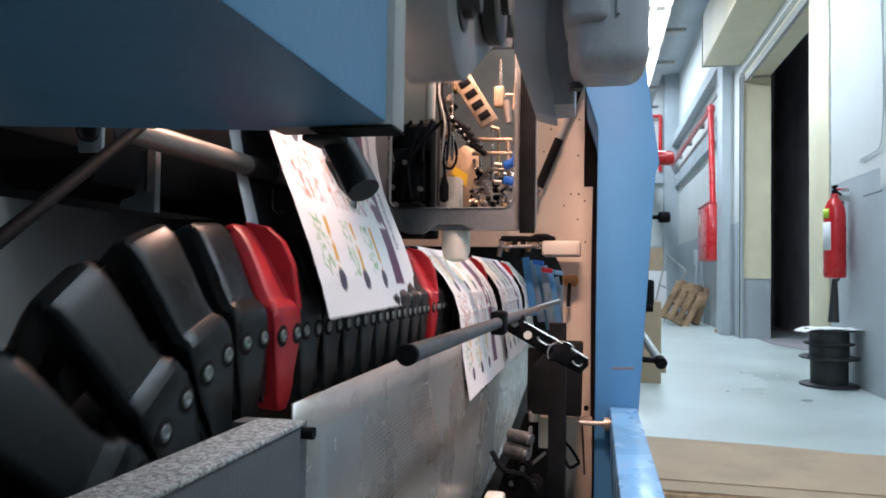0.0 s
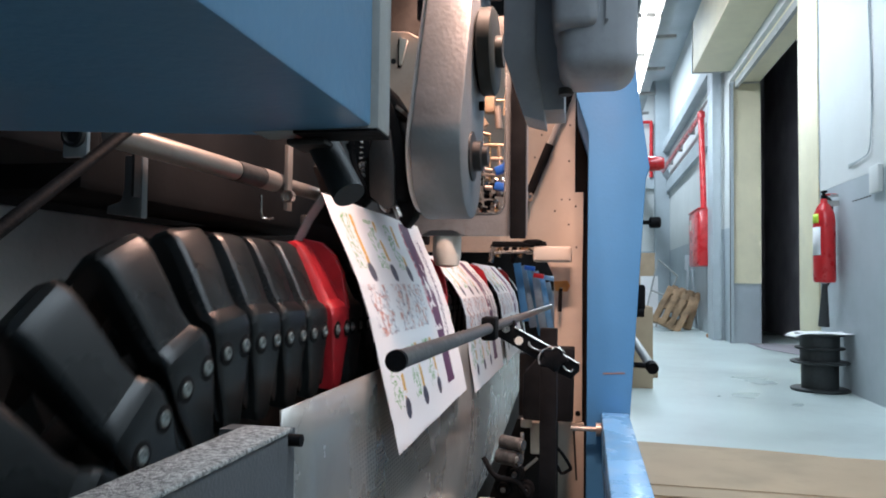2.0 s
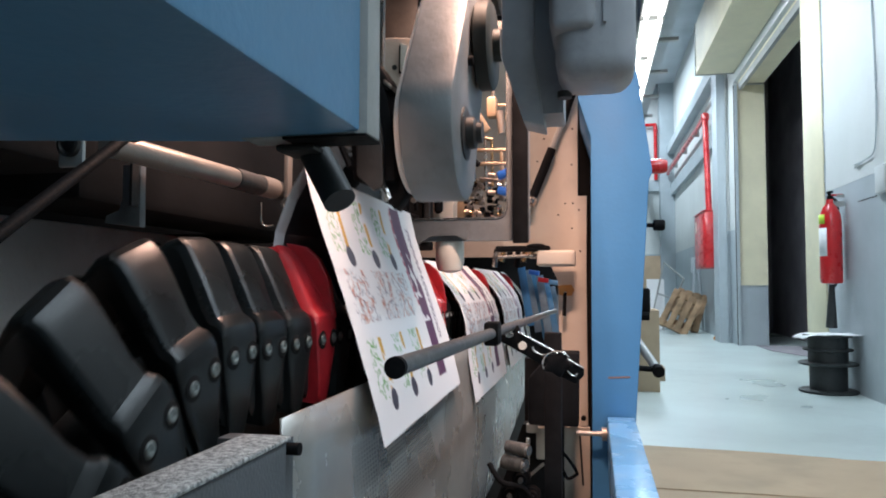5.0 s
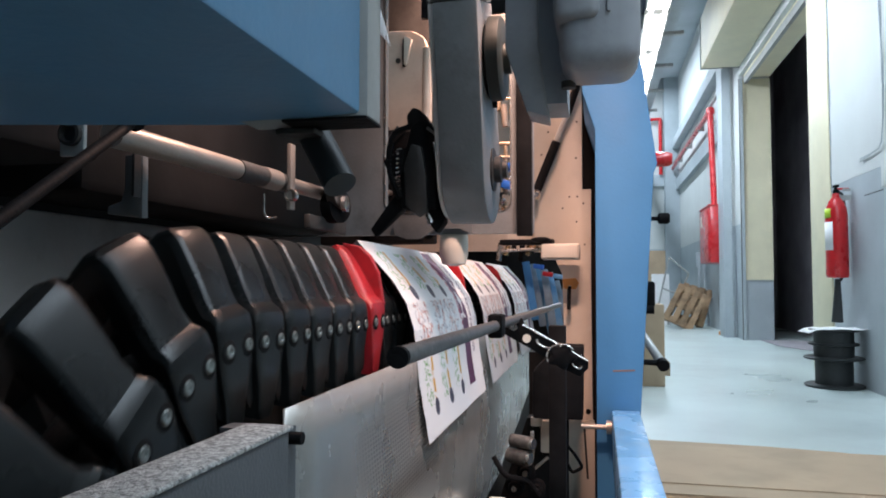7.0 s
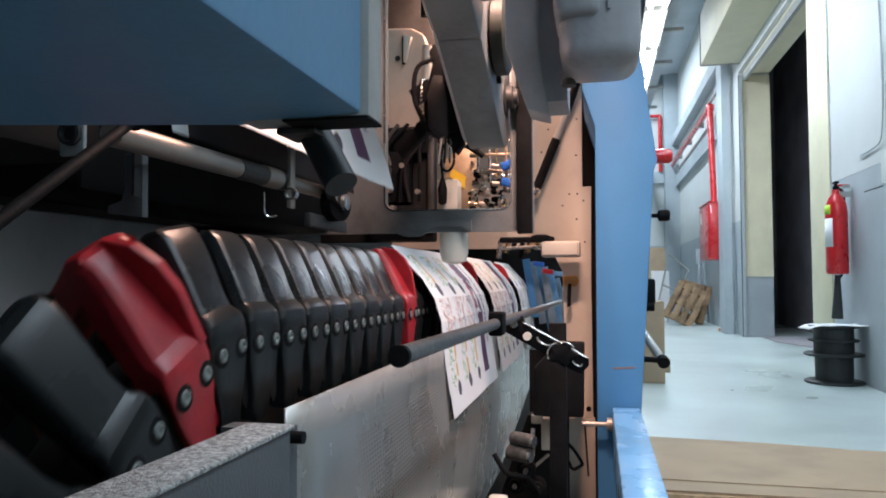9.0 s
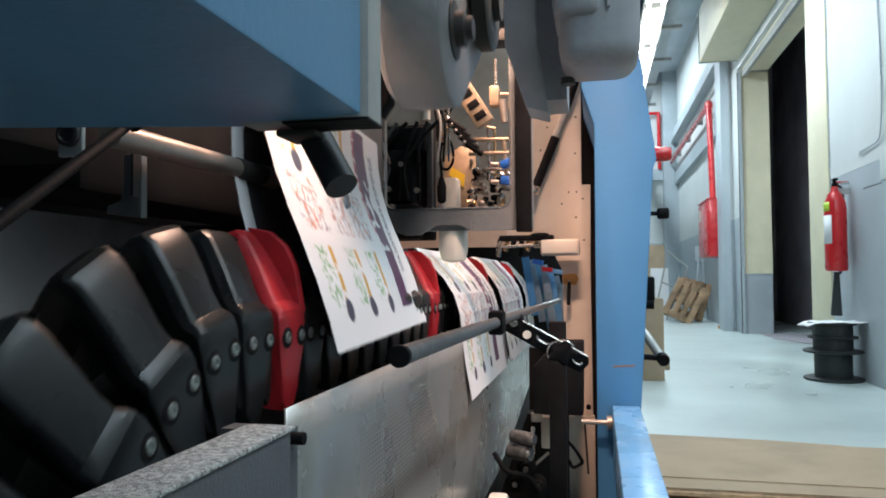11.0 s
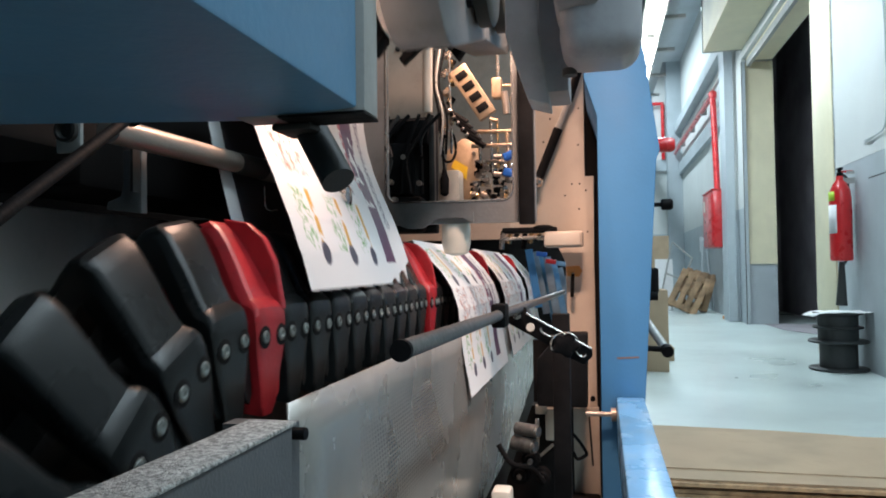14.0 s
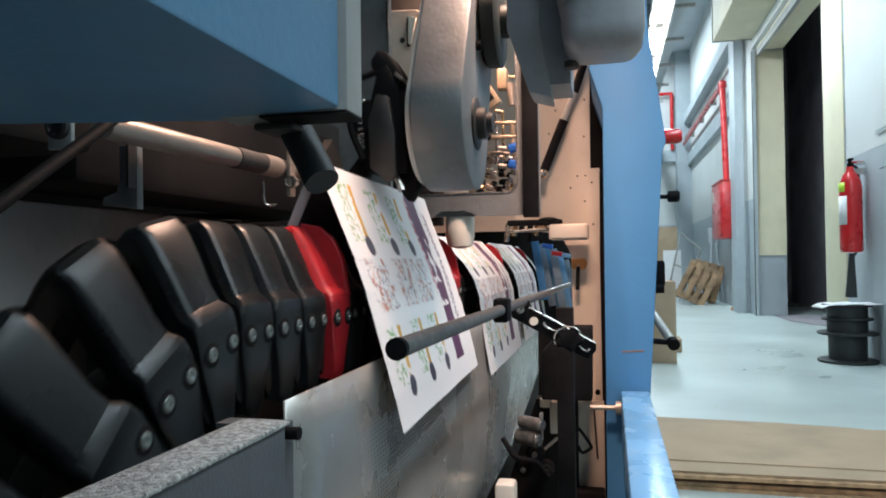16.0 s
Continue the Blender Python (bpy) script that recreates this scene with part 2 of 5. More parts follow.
        ink = mth("MULTIPLY", mth("MULTIPLY", inside(u, uc - 0.10, uc + 0.07), middle), inside(n1, 0.43, 0.46))
        base = mix(ink, base, (0.10, 0.09, 0.16, 1))
    # plum band with pale gaps, and a column of fine type at the edge
    band = mth("MULTIPLY", inside(u, 0.70, 0.815), inside(v, 0.02, 0.90))
    gap = any_(mth("LESS_THAN", n2, 0.56), any_(inside(v, 0.05, 0.26), inside(v, 0.62, 0.90)))
    base = mix(mth("MULTIPLY", band, gap), base, (0.105, 0.04, 0.10, 1))
    side = mth("MULTIPLY", mth("MULTIPLY", inside(u, 0.855, 0.90), inside(v, 0.10, 0.72)), mth("GREATER_THAN", n3, 0.5))
    base = mix(side, base, (0.14, 0.12, 0.2, 1))
    rosy = mth("MULTIPLY", inside(u, 0.675, 0.70), inside(v, 0.02, 0.55))
    base = mix(mth("MULTIPLY", rosy, mth("GREATER_THAN", n1, 0.47)), base, (0.42, 0.10, 0.14, 1))
    l.new(base, b.inputs["Base Color"])
    return m


M_PRINT = print_material()

# ---- building helpers ----
PLACE = {}


def thing(name, at=(0, 0, 0), label="", category="", group="", kind=""):
    ob = tagged(new(name), label, category, group, kind)
    ob.location = at
    PLACE[ob] = Vector(at)
    return ob


def smooth(me, angle=35):
    me.shade_smooth()
    me.set_sharp_from_angle(angle=radians(angle))


def part(name, bm, material, parent=None, label="", local=False):
    """One mesh from a bmesh in world coordinates, under a thing or a part."""
    me = bpy.data.meshes.new(name)
    base = PLACE.get(parent, Vector())
    if not local:
        bmesh.ops.translate(bm, verts=bm.verts, vec=-base)
    bmesh.ops.recalc_face_normals(bm, faces=bm.faces)
    bm.to_mesh(me)
    bm.free()
    smooth(me)
    me.materials.append(material)
    ob = new(name, me)
    if parent:
        ob.parent = parent
    PLACE[ob] = base.copy()
    return tagged(ob, label)


def single(name, bm, material, label, category, group="", kind=""):
    return tagged(part(name, bm, material), label, category, group, kind)


def box(bm, x0, x1, y0, y1, z0, z1, bevel=0.0, seg=2, turn=None):
    r = bmesh.ops.create_cube(bm, size=1)
    vs = r["verts"]
    bmesh.ops.scale(bm, verts=vs, vec=(abs(x1 - x0), abs(y1 - y0), abs(z1 - z0)))
    if bevel:
        es = list({e for v in vs for e in v.link_edges})
        out = bmesh.ops.bevel(bm, geom=es, offset=bevel, segments=seg, affect="EDGES", profile=0.5)
        vs = list({v for f in out["faces"] for v in f.verts} | {v for v in vs if v.is_valid})
    m = Matrix.Translation(((x0 + x1) / 2, (y0 + y1) / 2, (z0 + z1) / 2))
    bmesh.ops.transform(bm, verts=vs, matrix=m @ turn if turn else m)
    return bm


def B(*a, **k):
    return box(bmesh.new(), *a, **k)


def cyl(bm, p0, p1, r, seg=20, r2=None, cap=True):
    p0, p1 = Vector(p0), Vector(p1)
    d = p1 - p0
    out = bmesh.ops.create_cone(bm, cap_ends=cap, segments=seg, radius1=r, radius2=r if r2 is None else r2, depth=d.length)
    bmesh.ops.transform(bm, verts=out["verts"], matrix=Matrix.Translation((p0 + p1) / 2) @ d.to_track_quat("Z", "Y").to_matrix().to_4x4())
    return bm


def C(*a, **k):
    return cyl(bmesh.new(), *a, **k)


def lathe(bm, at, profile, seg=32, axis="z"):
    """A turned body: profile of (radius, height)."""
    rings = []
    for r, h in profile:
        ring = []
        for i in range(seg):
            a = 2 * math.pi * i / seg
            c = (r * math.cos(a), r * math.sin(a), h)
            if axis == "x":
                c = (h, c[0], c[1])
            if axis == "y":
                c = (c[0], h, c[1])
            ring.append(bm.verts.new(Vector(at) + Vector(c)))
        rings.append(ring)
    for a, b in zip(rings, rings[1:]):
        for i in range(seg):
            bm.faces.new((a[i], a[(i + 1) % seg], b[(i + 1) % seg], b[i]))
    bm.faces.new(rings[0][::-1])
    bm.faces.new(rings[-1])
    return bm


def prism(bm, pts, axis, a0, a1, bevel=0.0):
    """A flat outline pulled along an axis: x takes (y, z), y takes (x, z), z takes (x, y)."""
    def at(p, a):
        return {"x": (a, *p), "y": (p[0], a, p[1]), "z": (*p, a)}[axis]
    v0 = [bm.verts.new(at(p, a0)) for p in pts]
    v1 = [bm.verts.new(at(p, a1)) for p in pts]
    fs = [bm.faces.new(v0), bm.faces.new(v1[::-1])]
    for i in range(len(pts)):
        j = (i + 1) % len(pts)
        fs.append(bm.faces.new((v0[i], v1[i], v1[j], v0[j])))
    if bevel:
        es = list({e for f in fs for e in f.edges})
        bmesh.ops.recalc_face_normals(bm, faces=bm.faces)
        bmesh.ops.bevel(bm, geom=es, offset=bevel, segments=2, affect="EDGES", profile=0.5)
    return bm


def P(*a, **k):
    return prism(bmesh.new(), *a, **k)


def tube(bm, pts, r, seg=10):
    """A bent pipe or cable through points."""
    pts = [Vector(p) for p in pts]
    rings = []
    for i, p in enumerate(pts):
        d = (pts[min(i + 1, len(pts) - 1)] - pts[max(i - 1, 0)]).normalized()
        q = d.to_track_quat("Z", "Y")
        rings.append([bm.verts.new(p + q @ Vector((r * math.cos(2 * math.pi * k / seg), r * math.sin(2 * math.pi * k / seg), 0))) for k in range(seg)])
    for a, b in zip(rings, rings[1:]):
        for k in range(seg):
            bm.faces.new((a[k], a[(k + 1) % seg], b[(k + 1) % seg], b[k]))
    bm.faces.new(rings[0][::-1])
    bm.faces.new(rings[-1])
    return bm


def bend(points, n=8):
    """A smooth line through a few points."""
    pts = [Vector(p) for p in points]
    pts = [2 * pts[0] - pts[1]] + pts + [2 * pts[-1] - pts[-2]]
    out = []
    for i in range(1, len(pts) - 2):
        a, b, c, d = pts[i - 1:i + 3]
        for k in range(n):
            t = k / n
            out.append(0.5 * (2 * b + (c - a) * t + (2 * a - 5 * b + 4 * c - d) * t * t + (3 * b - a - 3 * c + d) * t ** 3))
    return out + [pts[-2]]


# ---- the hall ----
WX = 1.745
FAR = 16.5
single("floor", B(-6, 6, -5, 20, -0.2, 0), M_FLOOR, "grey-green painted concrete workshop floor with scuffs", "floor", kind="structure")
single("ceiling", B(-6, 6, -5, 20, 6.0, 6.2), M_CEIL, "dark corrugated roof over the workshop", "ceiling", kind="structure")
single("wall_west", B(-6.2, -6, -5, 20, 0, 6), M_WALL, "white workshop wall behind the machine", "wall", kind="structure")
single("wall_south", B(-6, 6, -5.2, -5, 0, 6), M_WALL, "white workshop end wall", "wall", kind="structure")

wall = thing("wall_east", (WX, 0, 0), "white wall with a grey painted dado beside the aisle", "wall", kind="structure")
DADO = 1.445
DOOR0, DOOR1, DOORH, PILLAR0 = 6.41, 9.40, 3.25, 5.90
for y0, y1 in ((-5, PILLAR0), (DOOR1, FAR)):
    part("plaster", B(WX, WX + 0.36, y0, y1, DADO, 6.0), M_WALL, wall)
    part("dado", B(WX + 0.002, WX + 0.36, y0, y1, 0, DADO), M_DADO, wall, "grey painted lower wall")
part("lintel", B(WX, WX + 0.36, PILLAR0, DOOR1, DOORH + 0.05, 6.0), M_WALL, wall)
part("door_pillar", B(WX - 0.012, WX + 0.36, PILLAR0, DOOR0, 0, DOORH + 0.05, bevel=0.006), M_CREAM, wall, "cream painted pillar beside the doorway")
part("far_reveal", B(WX + 0.01, WX + 0.36, DOOR1 - 0.02, DOOR1 - 0.001, 0.74, DOORH), M_CREAM, wall, "cream panel in the door reveal")
part("guide_rail", B(WX - 0.005, WX + 0.03, DOOR1 - 0.07, DOOR1 - 0.022, 0, DOORH), M_DADO, wall, "grey metal shutter guide")
part("guide_slot", B(WX - 0.012, WX - 0.0055, DOOR1 - 0.06, DOOR1 - 0.03, 0, DOORH), M_DARK, wall, "dark slot of the shutter guide")
part("lintel_soffit", B(WX + 0.05, WX + 0.358, DOOR0 + 0.002, DOOR1 - 0.025, DOORH + 0.022, DOORH + 0.048), M_CREAM, wall, "cream painted underside of the lintel")
# uneven joint line; the recess shade beside the pillar is drawn in grey
joint_shade = [(WX - 0.001, PILLAR0 - 0.012 + 0.010 * math.sin(k * 1.9) + 0.006 * math.sin(k * 4.3), 1.40 + 0.13 * k) for k in range(15)]
part("joint_shade", tube(bmesh.new(), joint_shade, 0.006, 6), M_DADO, wall, "uneven joint beside the pillar, its shade put into grey")
part("pier", B(1.595, 1.70, 9.75, 10.15, 0, 6.0), M_DADO, wall, "grey painted concrete pier")
part("pier_return", B(1.70, WX, 9.80, 10.15, DADO, 6.0), M_WALL, wall)
part("pier_return", B(1.70, WX, 9.802, 10.15, 0, DADO), M_DADO, wall)
part("corner_pier", B(1.45, WX, FAR - 0.4, FAR, 0, 6.0), M_DADO, wall, "grey painted corner pier")
part("ledge", B(1.67, WX, 10.15, FAR - 0.4, 2.72, 2.95), M_DADO, wall, "grey concrete ledge")
part("ledge", B(1.60, WX, 10.15, FAR - 0.4, 3.62, 3.80), M_DADO, wall, "grey concrete ledge")

back = thing("wall_north", (0, FAR, 0), "white end wall with grey bands", "wall", kind="structure")
part("plaster", B(-6, WX, FAR, FAR + 0.2, 1.445, 6.0), M_WALL, back)
part("dado", B(-6, WX, FAR + 0.002, FAR + 0.2, 0, 1.445), M_DADO, back, "grey painted lower wall")
part("ledge", B(-6, 1.45, FAR - 0.1, FAR, 2.85, 3.1), M_DADO, back, "grey concrete ledge")
part("eaves_beam", B(-6, 1.45, FAR - 0.12, FAR, 5.0, 5.25), M_DADO, back, "grey concrete beam")

# dark space behind the doorway
dock = thing("doorway_beyond", (WX + 0.36, 7.9, 0), "unlit black space behind the open shutter doorway", "doorway", kind="structure")
part("back_wall", B(2.75, 2.85, 4, 12, 0, 6), M_NIGHT, dock)
part("side_wall", B(WX + 0.37, 3.3, 3.9, 4.0, 0, 6), M_NIGHT, dock)
part("side_wall", B(WX + 0.37, 3.3, 12, 12.1, 0, 6), M_NIGHT, dock)
part("dark_floor", P([(1.935, 9.37), (1.955, 8.58), (2.16, 8.0), (2.19, 4), (3.3, 4), (3.3, 9.37)], "z", 0.002, 0.006), M_NIGHT, dock)
part("dark_ceiling", B(WX + 0.37, 3.3, 4, 12, 5.8, 5.9), M_NIGHT, dock)

shutter = thing("shutter_box", (1.5, 7.9, DOORH), "cream sheet-metal housing of a rolling shutter over the doorway", "shutter box")
part("housing", B(1.29, WX, 6.1, 9.32, DOORH + 0.15, DOORH + 0.80, bevel=0.008), M_CREAM, shutter)
part("end_plate", B(1.28, WX, 9.32, 9.335, DOORH + 0.14, DOORH + 0.81), M_GREYL, shutter)
part("curtain_edge", B(WX + 0.05, WX + 0.09, DOOR0, DOOR1 - 0.05, DOORH - 0.06, DOORH + 0.02), M_GREYL, shutter, "grey bottom bar of the rolled curtain")

# ceiling purlins and the line of tube lights
for i in range(9):
    single("roof_purlin", B(-5.8, 5.8, 1.0 + 1.9 * i, 1.12 + 1.9 * i, 5.72, 6.0), M_PURLIN, "grey steel roof purlin", "purlin", "purlins under the roof", "structure")
single("wall_plate_beam", B(1.38, WX, 10.15, FAR - 0.4, 5.2, 5.5), M_DADO, "grey beam under the roof edge", "beam", kind="structure")
for i in range(6):
    y = 4.2 + i * 1.32
    lt = thing("tube_light", (0.62, y, 3.5), "white fluorescent batten with a lit tube hung over the aisle", "ceiling light", "tube lights over the aisle")
    part("housing", B(0.50, 0.74, y - 0.60, y + 0.60, 3.50, 3.56, bevel=0.01), M_WHITE, lt)
    for dx in (-0.07, 0.07):
        part("tube", C((0.62 + dx, y - 0.58, 3.475), (0.62 + dx, y + 0.58, 3.475), 0.02, 12), M_TUBEGLOW, lt, "glowing white tube")
    for s in (-0.5, 0.5):
        part("hanger", C((0.62, y + s, 3.56), (0.62, y + s, 6.0), 0.006, 6), M_GREYL, lt)
tray = thing("cable_tray", (0.86, 9, 3.7), "grey cable tray hung beside the lights", "cable tray", kind="structure")
part("tray", B(0.80, 0.92, 3, FAR, 3.70, 3.76), M_DADO, tray)
for i in range(10):
    part("bracket", B(0.76, 1.02, 3.5 + i * 1.3, 3.56 + i * 1.3, 3.66, 3.70), M_GREYL, tray)
    part("hanger", B(0.855, 0.865, 3.5 + i * 1.3, 3.52 + i * 1.3, 3.76, 6.0), M_GREYL, tray)

# ---- along the aisle ----
pipe = thing("fire_pipe", (1.66, 11.2, 1.8), "red fire-water pipe run along the wall down to the hose cabinet", "pipe", kind="structure")
part("run", C((1.60, 10.73, 3.18), (1.60, FAR - 0.45, 3.18), 0.035, 14), M_REDP, pipe)
part("run", C((1.62, 10.15, 3.29), (1.62, FAR - 0.45, 3.29), 0.025, 12), M_GREYL, pipe, "grey conduit above the pipe")
part("elbow", lathe(bmesh.new(), (1.60, 10.73, 3.12), [(0.03, 0), (0.055, 0.02), (0.058, 0.06), (0.055, 0.10), (0.03, 0.12)], 16), M_REDP, pipe)
part("drop", C((1.60, 10.73, 3.16), (1.60, 10.52, 1.775), 0.042, 16), M_REDP, pipe)
for y in (11.9, 13.4, 14.9):
    part("pipe_clip", B(1.58, 1.68, y - 0.02, y + 0.02, 3.13, 3.24), M_GREYL, pipe)
part("end_run", C((0.4, FAR - 0.12, 4.35), (1.40, FAR - 0.12, 4.35), 0.035, 12), M_REDP, pipe)
part("end_drop", C((1.38, FAR - 0.12, 4.35), (1.38, FAR - 0.12, 3.1), 0.04, 12), M_REDP, pipe)

hose = thing("hose_cabinet", (1.63, 11.0, 0.98), "red enamelled fire-hose cabinet fixed to the wall", "hose cabinet")
part("body", B(1.49, WX, 10.2, 11.10, 0.98, 1.76, bevel=0.012), M_REDP, hose)
part("door", B(1.476, 1.49, 10.23, 11.07, 1.01, 1.73, bevel=0.006), M_REDP, hose)
part("lid", B(1.472, WX, 10.19, 11.12, 1.76, 1.775), M_REDP, hose)
part("label", B(1.473, 1.4755, 10.85, 10.97, 1.5, 1.66), M_WHITE, hose, "small white notice")

EX, EY = 1.645, 5.47
ext = thing("fire_extinguisher", (EX, EY, 0.74), "red fire extinguisher with a black valve hung on the wall", "fire extinguisher")
part("cylinder", lathe(bmesh.new(), (EX, EY, 0.745), [(0.02, 0), (0.078, 0.004), (0.086, 0.02), (0.086, 0.46), (0.078, 0.52), (0.055, 0.57), (0.03, 0.60), (0.026, 0.63)], 36), M_REDP, ext)
part("valve", lathe(bmesh.new(), (EX, EY, 1.37), [(0.022, 0), (0.022, 0.03), (0.014, 0.035), (0.014, 0.065)], 16), M_BLACK, ext, "black valve")
part("lever", B(EX - 0.018, EX + 0.018, EY - 0.04, EY + 0.02, 1.420, 1.436, bevel=0.004), M_BLACK, ext)
part("handle", B(EX - 0.006, EX + 0.10, EY - 0.01, EY + 0.01, 1.40, 1.415, bevel=0.003), M_REDP, ext)
part("hose", tube(bmesh.new(), bend([(EX + 0.02, EY, 1.39), (EX + 0.075, EY + 0.05, 1.33), (EX + 0.085, EY + 0.06, 1.0), (EX + 0.05, EY + 0.05, 0.76), (EX, EY, 0.72)]), 0.011), M_RUBBER, ext, "black rubber hose")
part("horn", C((EX, EY, 0.74), (EX - 0.005, EY + 0.02, 0.42), 0.020, 16, 0.045), M_RUBBER, ext, "black discharge horn")


def shell_label(name, z0, z1, a0, a1, material, text):
    bm = bmesh.new()
    vs = []
    for k in range(9):
        a = radians(a0 + (a1 - a0) * k / 8)
        vs.append([bm.verts.new((EX + 0.0875 * math.cos(a), EY + 0.0875 * math.sin(a), z)) for z in (z0, z1)])
    for p, q in zip(vs, vs[1:]):
        bm.faces.new((p[0], q[0], q[1], p[1]))
    ob = part(name, bm, material, ext, text)
    so = ob.modifiers.new("thickness", "SOLIDIFY")
    so.thickness = 0.0006
    return ob


shell_label("label", 0.95, 1.16, 170, 235, M_PAPER, "white instruction label")
shell_label("tag", 1.19, 1.26, 170, 225, mat("lime_tag", (0.50, 0.72, 0.05), 0.5), "lime green inspection tag")
part("bracket", B(EX + 0.02, WX + 0.01, EY - 0.02, EY + 0.02, 1.32, 1.36), M_GREYL, ext)
ext.scale = (0.84, 0.84, 0.95)
part("wall_hook", B(EX + 0.05, WX + 0.01, EY - 0.012, EY + 0.012, 1.39, 1.41), M_GREYL, ext)
box_ = thing("wall_socket", (WX, 4.78, 1.40), "small grey socket box with two loose cables on the wall", "socket")
part("cover", B(WX - 0.03, WX + 0.001, 4.70, 4.845, 1.30, 1.47, bevel=0.006), M_WALL, box_)
for dy, z1 in ((0.0, 1.9), (0.018, 2.0)):
    part("cable", tube(bmesh.new(), bend([(WX - 0.008, 4.85 - dy, 3.2), (WX - 0.008, 4.852 + dy, 2.5), (WX - 0.008, 4.845 - dy, z1), (WX - 0.01, 4.86, 1.66), (WX - 0.012, 4.90, 1.57), (WX - 0.012, 5.02, 1.552), (WX - 0.012, 5.24, 1.548 - dy)]), 0.004, 6), M_DADO, box_, "thin grey cable")
for k in range(7):
    single("wall_mark", B(WX - 0.0006, WX + 0.0024, 4.90 + 0.048 * k, 4.928 + 0.048 * k, 1.292, 1.300), M_DARK, "short dark stencilled dash on the grey dado", "wall mark", "marks on the dado", "structure")

SX, SY = 1.575, 5.36
spool = thing("wire_spool", (SX, SY, 0), "black plastic wire spool standing on the floor", "spool")
part("bottom_flange", lathe(bmesh.new(), (SX, SY, 0), [(0.18, 0), (0.187, 0.006), (0.187, 0.016), (0.175, 0.022)], 48), M_RUBBER, spool)
part("lower_drum", lathe(bmesh.new(), (SX, SY, 0.022), [(0.118, 0), (0.118, 0.165)], 40), M_RUBBER, spool)
part("middle_flange", lathe(bmesh.new(), (SX, SY, 0.187), [(0.175, 0), (0.188, 0.006), (0.188, 0.016), (0.175, 0.022)], 48), M_RUBBER, spool)
part("upper_drum", lathe(bmesh.new(), (SX, SY, 0.209), [(0.125, 0), (0.125, 0.17)], 40), M_RUBBER, spool)
part("rim", lathe(bmesh.new(), (SX, SY, 0.285), [(0.150, 0), (0.158, 0.005), (0.158, 0.012), (0.150, 0.017)], 48), M_RUBBER, spool)
part("top_flange", lathe(bmesh.new(), (SX, SY, 0.379), [(0.150, 0), (0.158, 0.005), (0.158, 0.012), (0.150, 0.017)], 48), M_RUBBER, spool)
bm = bmesh.new()
g = [[bm.verts.new((SX - 0.20 + 0.37 * i / 8, SY - 0.16 + 0.26 * j / 6, 0.399 - (0.02 * max(0, 2 - i) ** 1.5 * 0.5) + 0.003 * math.sin(i * 1.7 + j))) for j in range(7)] for i in range(9)]
for i in range(8):
    for j in range(6):
        bm.faces.new((g[i][j], g[i + 1][j], g[i + 1][j + 1], g[i][j + 1]))
pap = single("paper_sheet", bm, M_PAPER, "white paper lying on top of the black spool", "paper")
so = pap.modifiers.new("thickness", "SOLIDIFY")
so.thickness = 0.003

# pallets, boxes and frames at the end of the aisle
for k, (px, py, pz, ang, lean) in enumerate(((1.30, 11.45, 0.335, -63, -14), (1.46, 11.80, 0.36, -72, -16))):
    pal = thing("wooden_pallet", (px, py, 0), "rough wooden pallet stood on edge and leaning against the wall", "pallet", "pallets leaning by the wall")
    turn = pose(px, py, pz, lean) @ pose(0, 0, 0, 0, ang, 0)
    for j in range(4):
        bm = B(-0.31, 0.31, 0.0, 0.02, -0.23 + j * 0.125, -0.145 + j * 0.125, bevel=0.003)
        bmesh.ops.transform(bm, verts=bm.verts, matrix=turn)
        part("board", bm, M_WOOD, pal)
    for j in range(3):
        bm = B(-0.30 + j * 0.255, -0.21 + j * 0.255, 0.02, 0.10, -0.235, 0.235, bevel=0.003)
        bmesh.ops.transform(bm, verts=bm.verts, matrix=turn)
        part("bearer", bm, M_WOOD, pal)
    for j in range(2):
        bm = B(-0.31, 0.31, 0.10, 0.12, -0.22 + j * 0.35, -0.13 + j * 0.35, bevel=0.003)
        bmesh.ops.transform(bm, verts=bm.verts, matrix=turn)
        part("board", bm, M_WOOD, pal)
scrap = single("orange_scrap", B(1.60, 1.72, 10.15, 10.27, 0, 0.05, bevel=0.012, turn=pose(0, 0, 0, 0, 0, 25)), M_ORANGE, "crumpled orange scrap lying on the floor", "scrap")
for x0, x1, y0, y1, z0, z1, txt in ((0.27, 0.44, 5.1, 5.5, 0.0, 0.56, "tall brown cardboard carton standing beside the machine"),
                                    (0.44, 0.53, 5.7, 5.95, 0.0, 0.10, "low brown cardboard carton on the floor"),
                                    (0.80, 1.12, 12.6, 13.1, 0.0, 1.25, "worn brown cardboard carton stood on end")):
    c = thing("cardboard_carton", ((x0 + x1) / 2, (y0 + y1) / 2, z0), txt, "carton")
    part("body", B(x0, x1, y0, y1, z0, z1 - 0.004, bevel=0.004), M_CARD, c)
    part("flap", B(x0, x1, y0, (y0 + y1) / 2 - 0.003, z1 - 0.004, z1), M_CARD, c)
    part("flap", B(x0, x1, (y0 + y1) / 2 + 0.003, y1, z1 - 0.004, z1), M_CARD, c)
    part("tape", B(x0 + 0.01, x1 - 0.01, (y0 + y1) / 2 - 0.02, (y0 + y1) / 2 + 0.02, z1, z1 + 0.001), M_PLY, c, "brown packing tape")
single("white_board", B(0.86, 1.14, 12.2, 12.22, 0.0, 0.85, turn=pose(0, 0, 0, -8, 0, 0)), M_PAPER, "white board propped among the cartons", "board")
fr = thing("metal_frame", (1.2, 12.0, 0), "pale bent tubular frame leaning by the pallets", "frame")
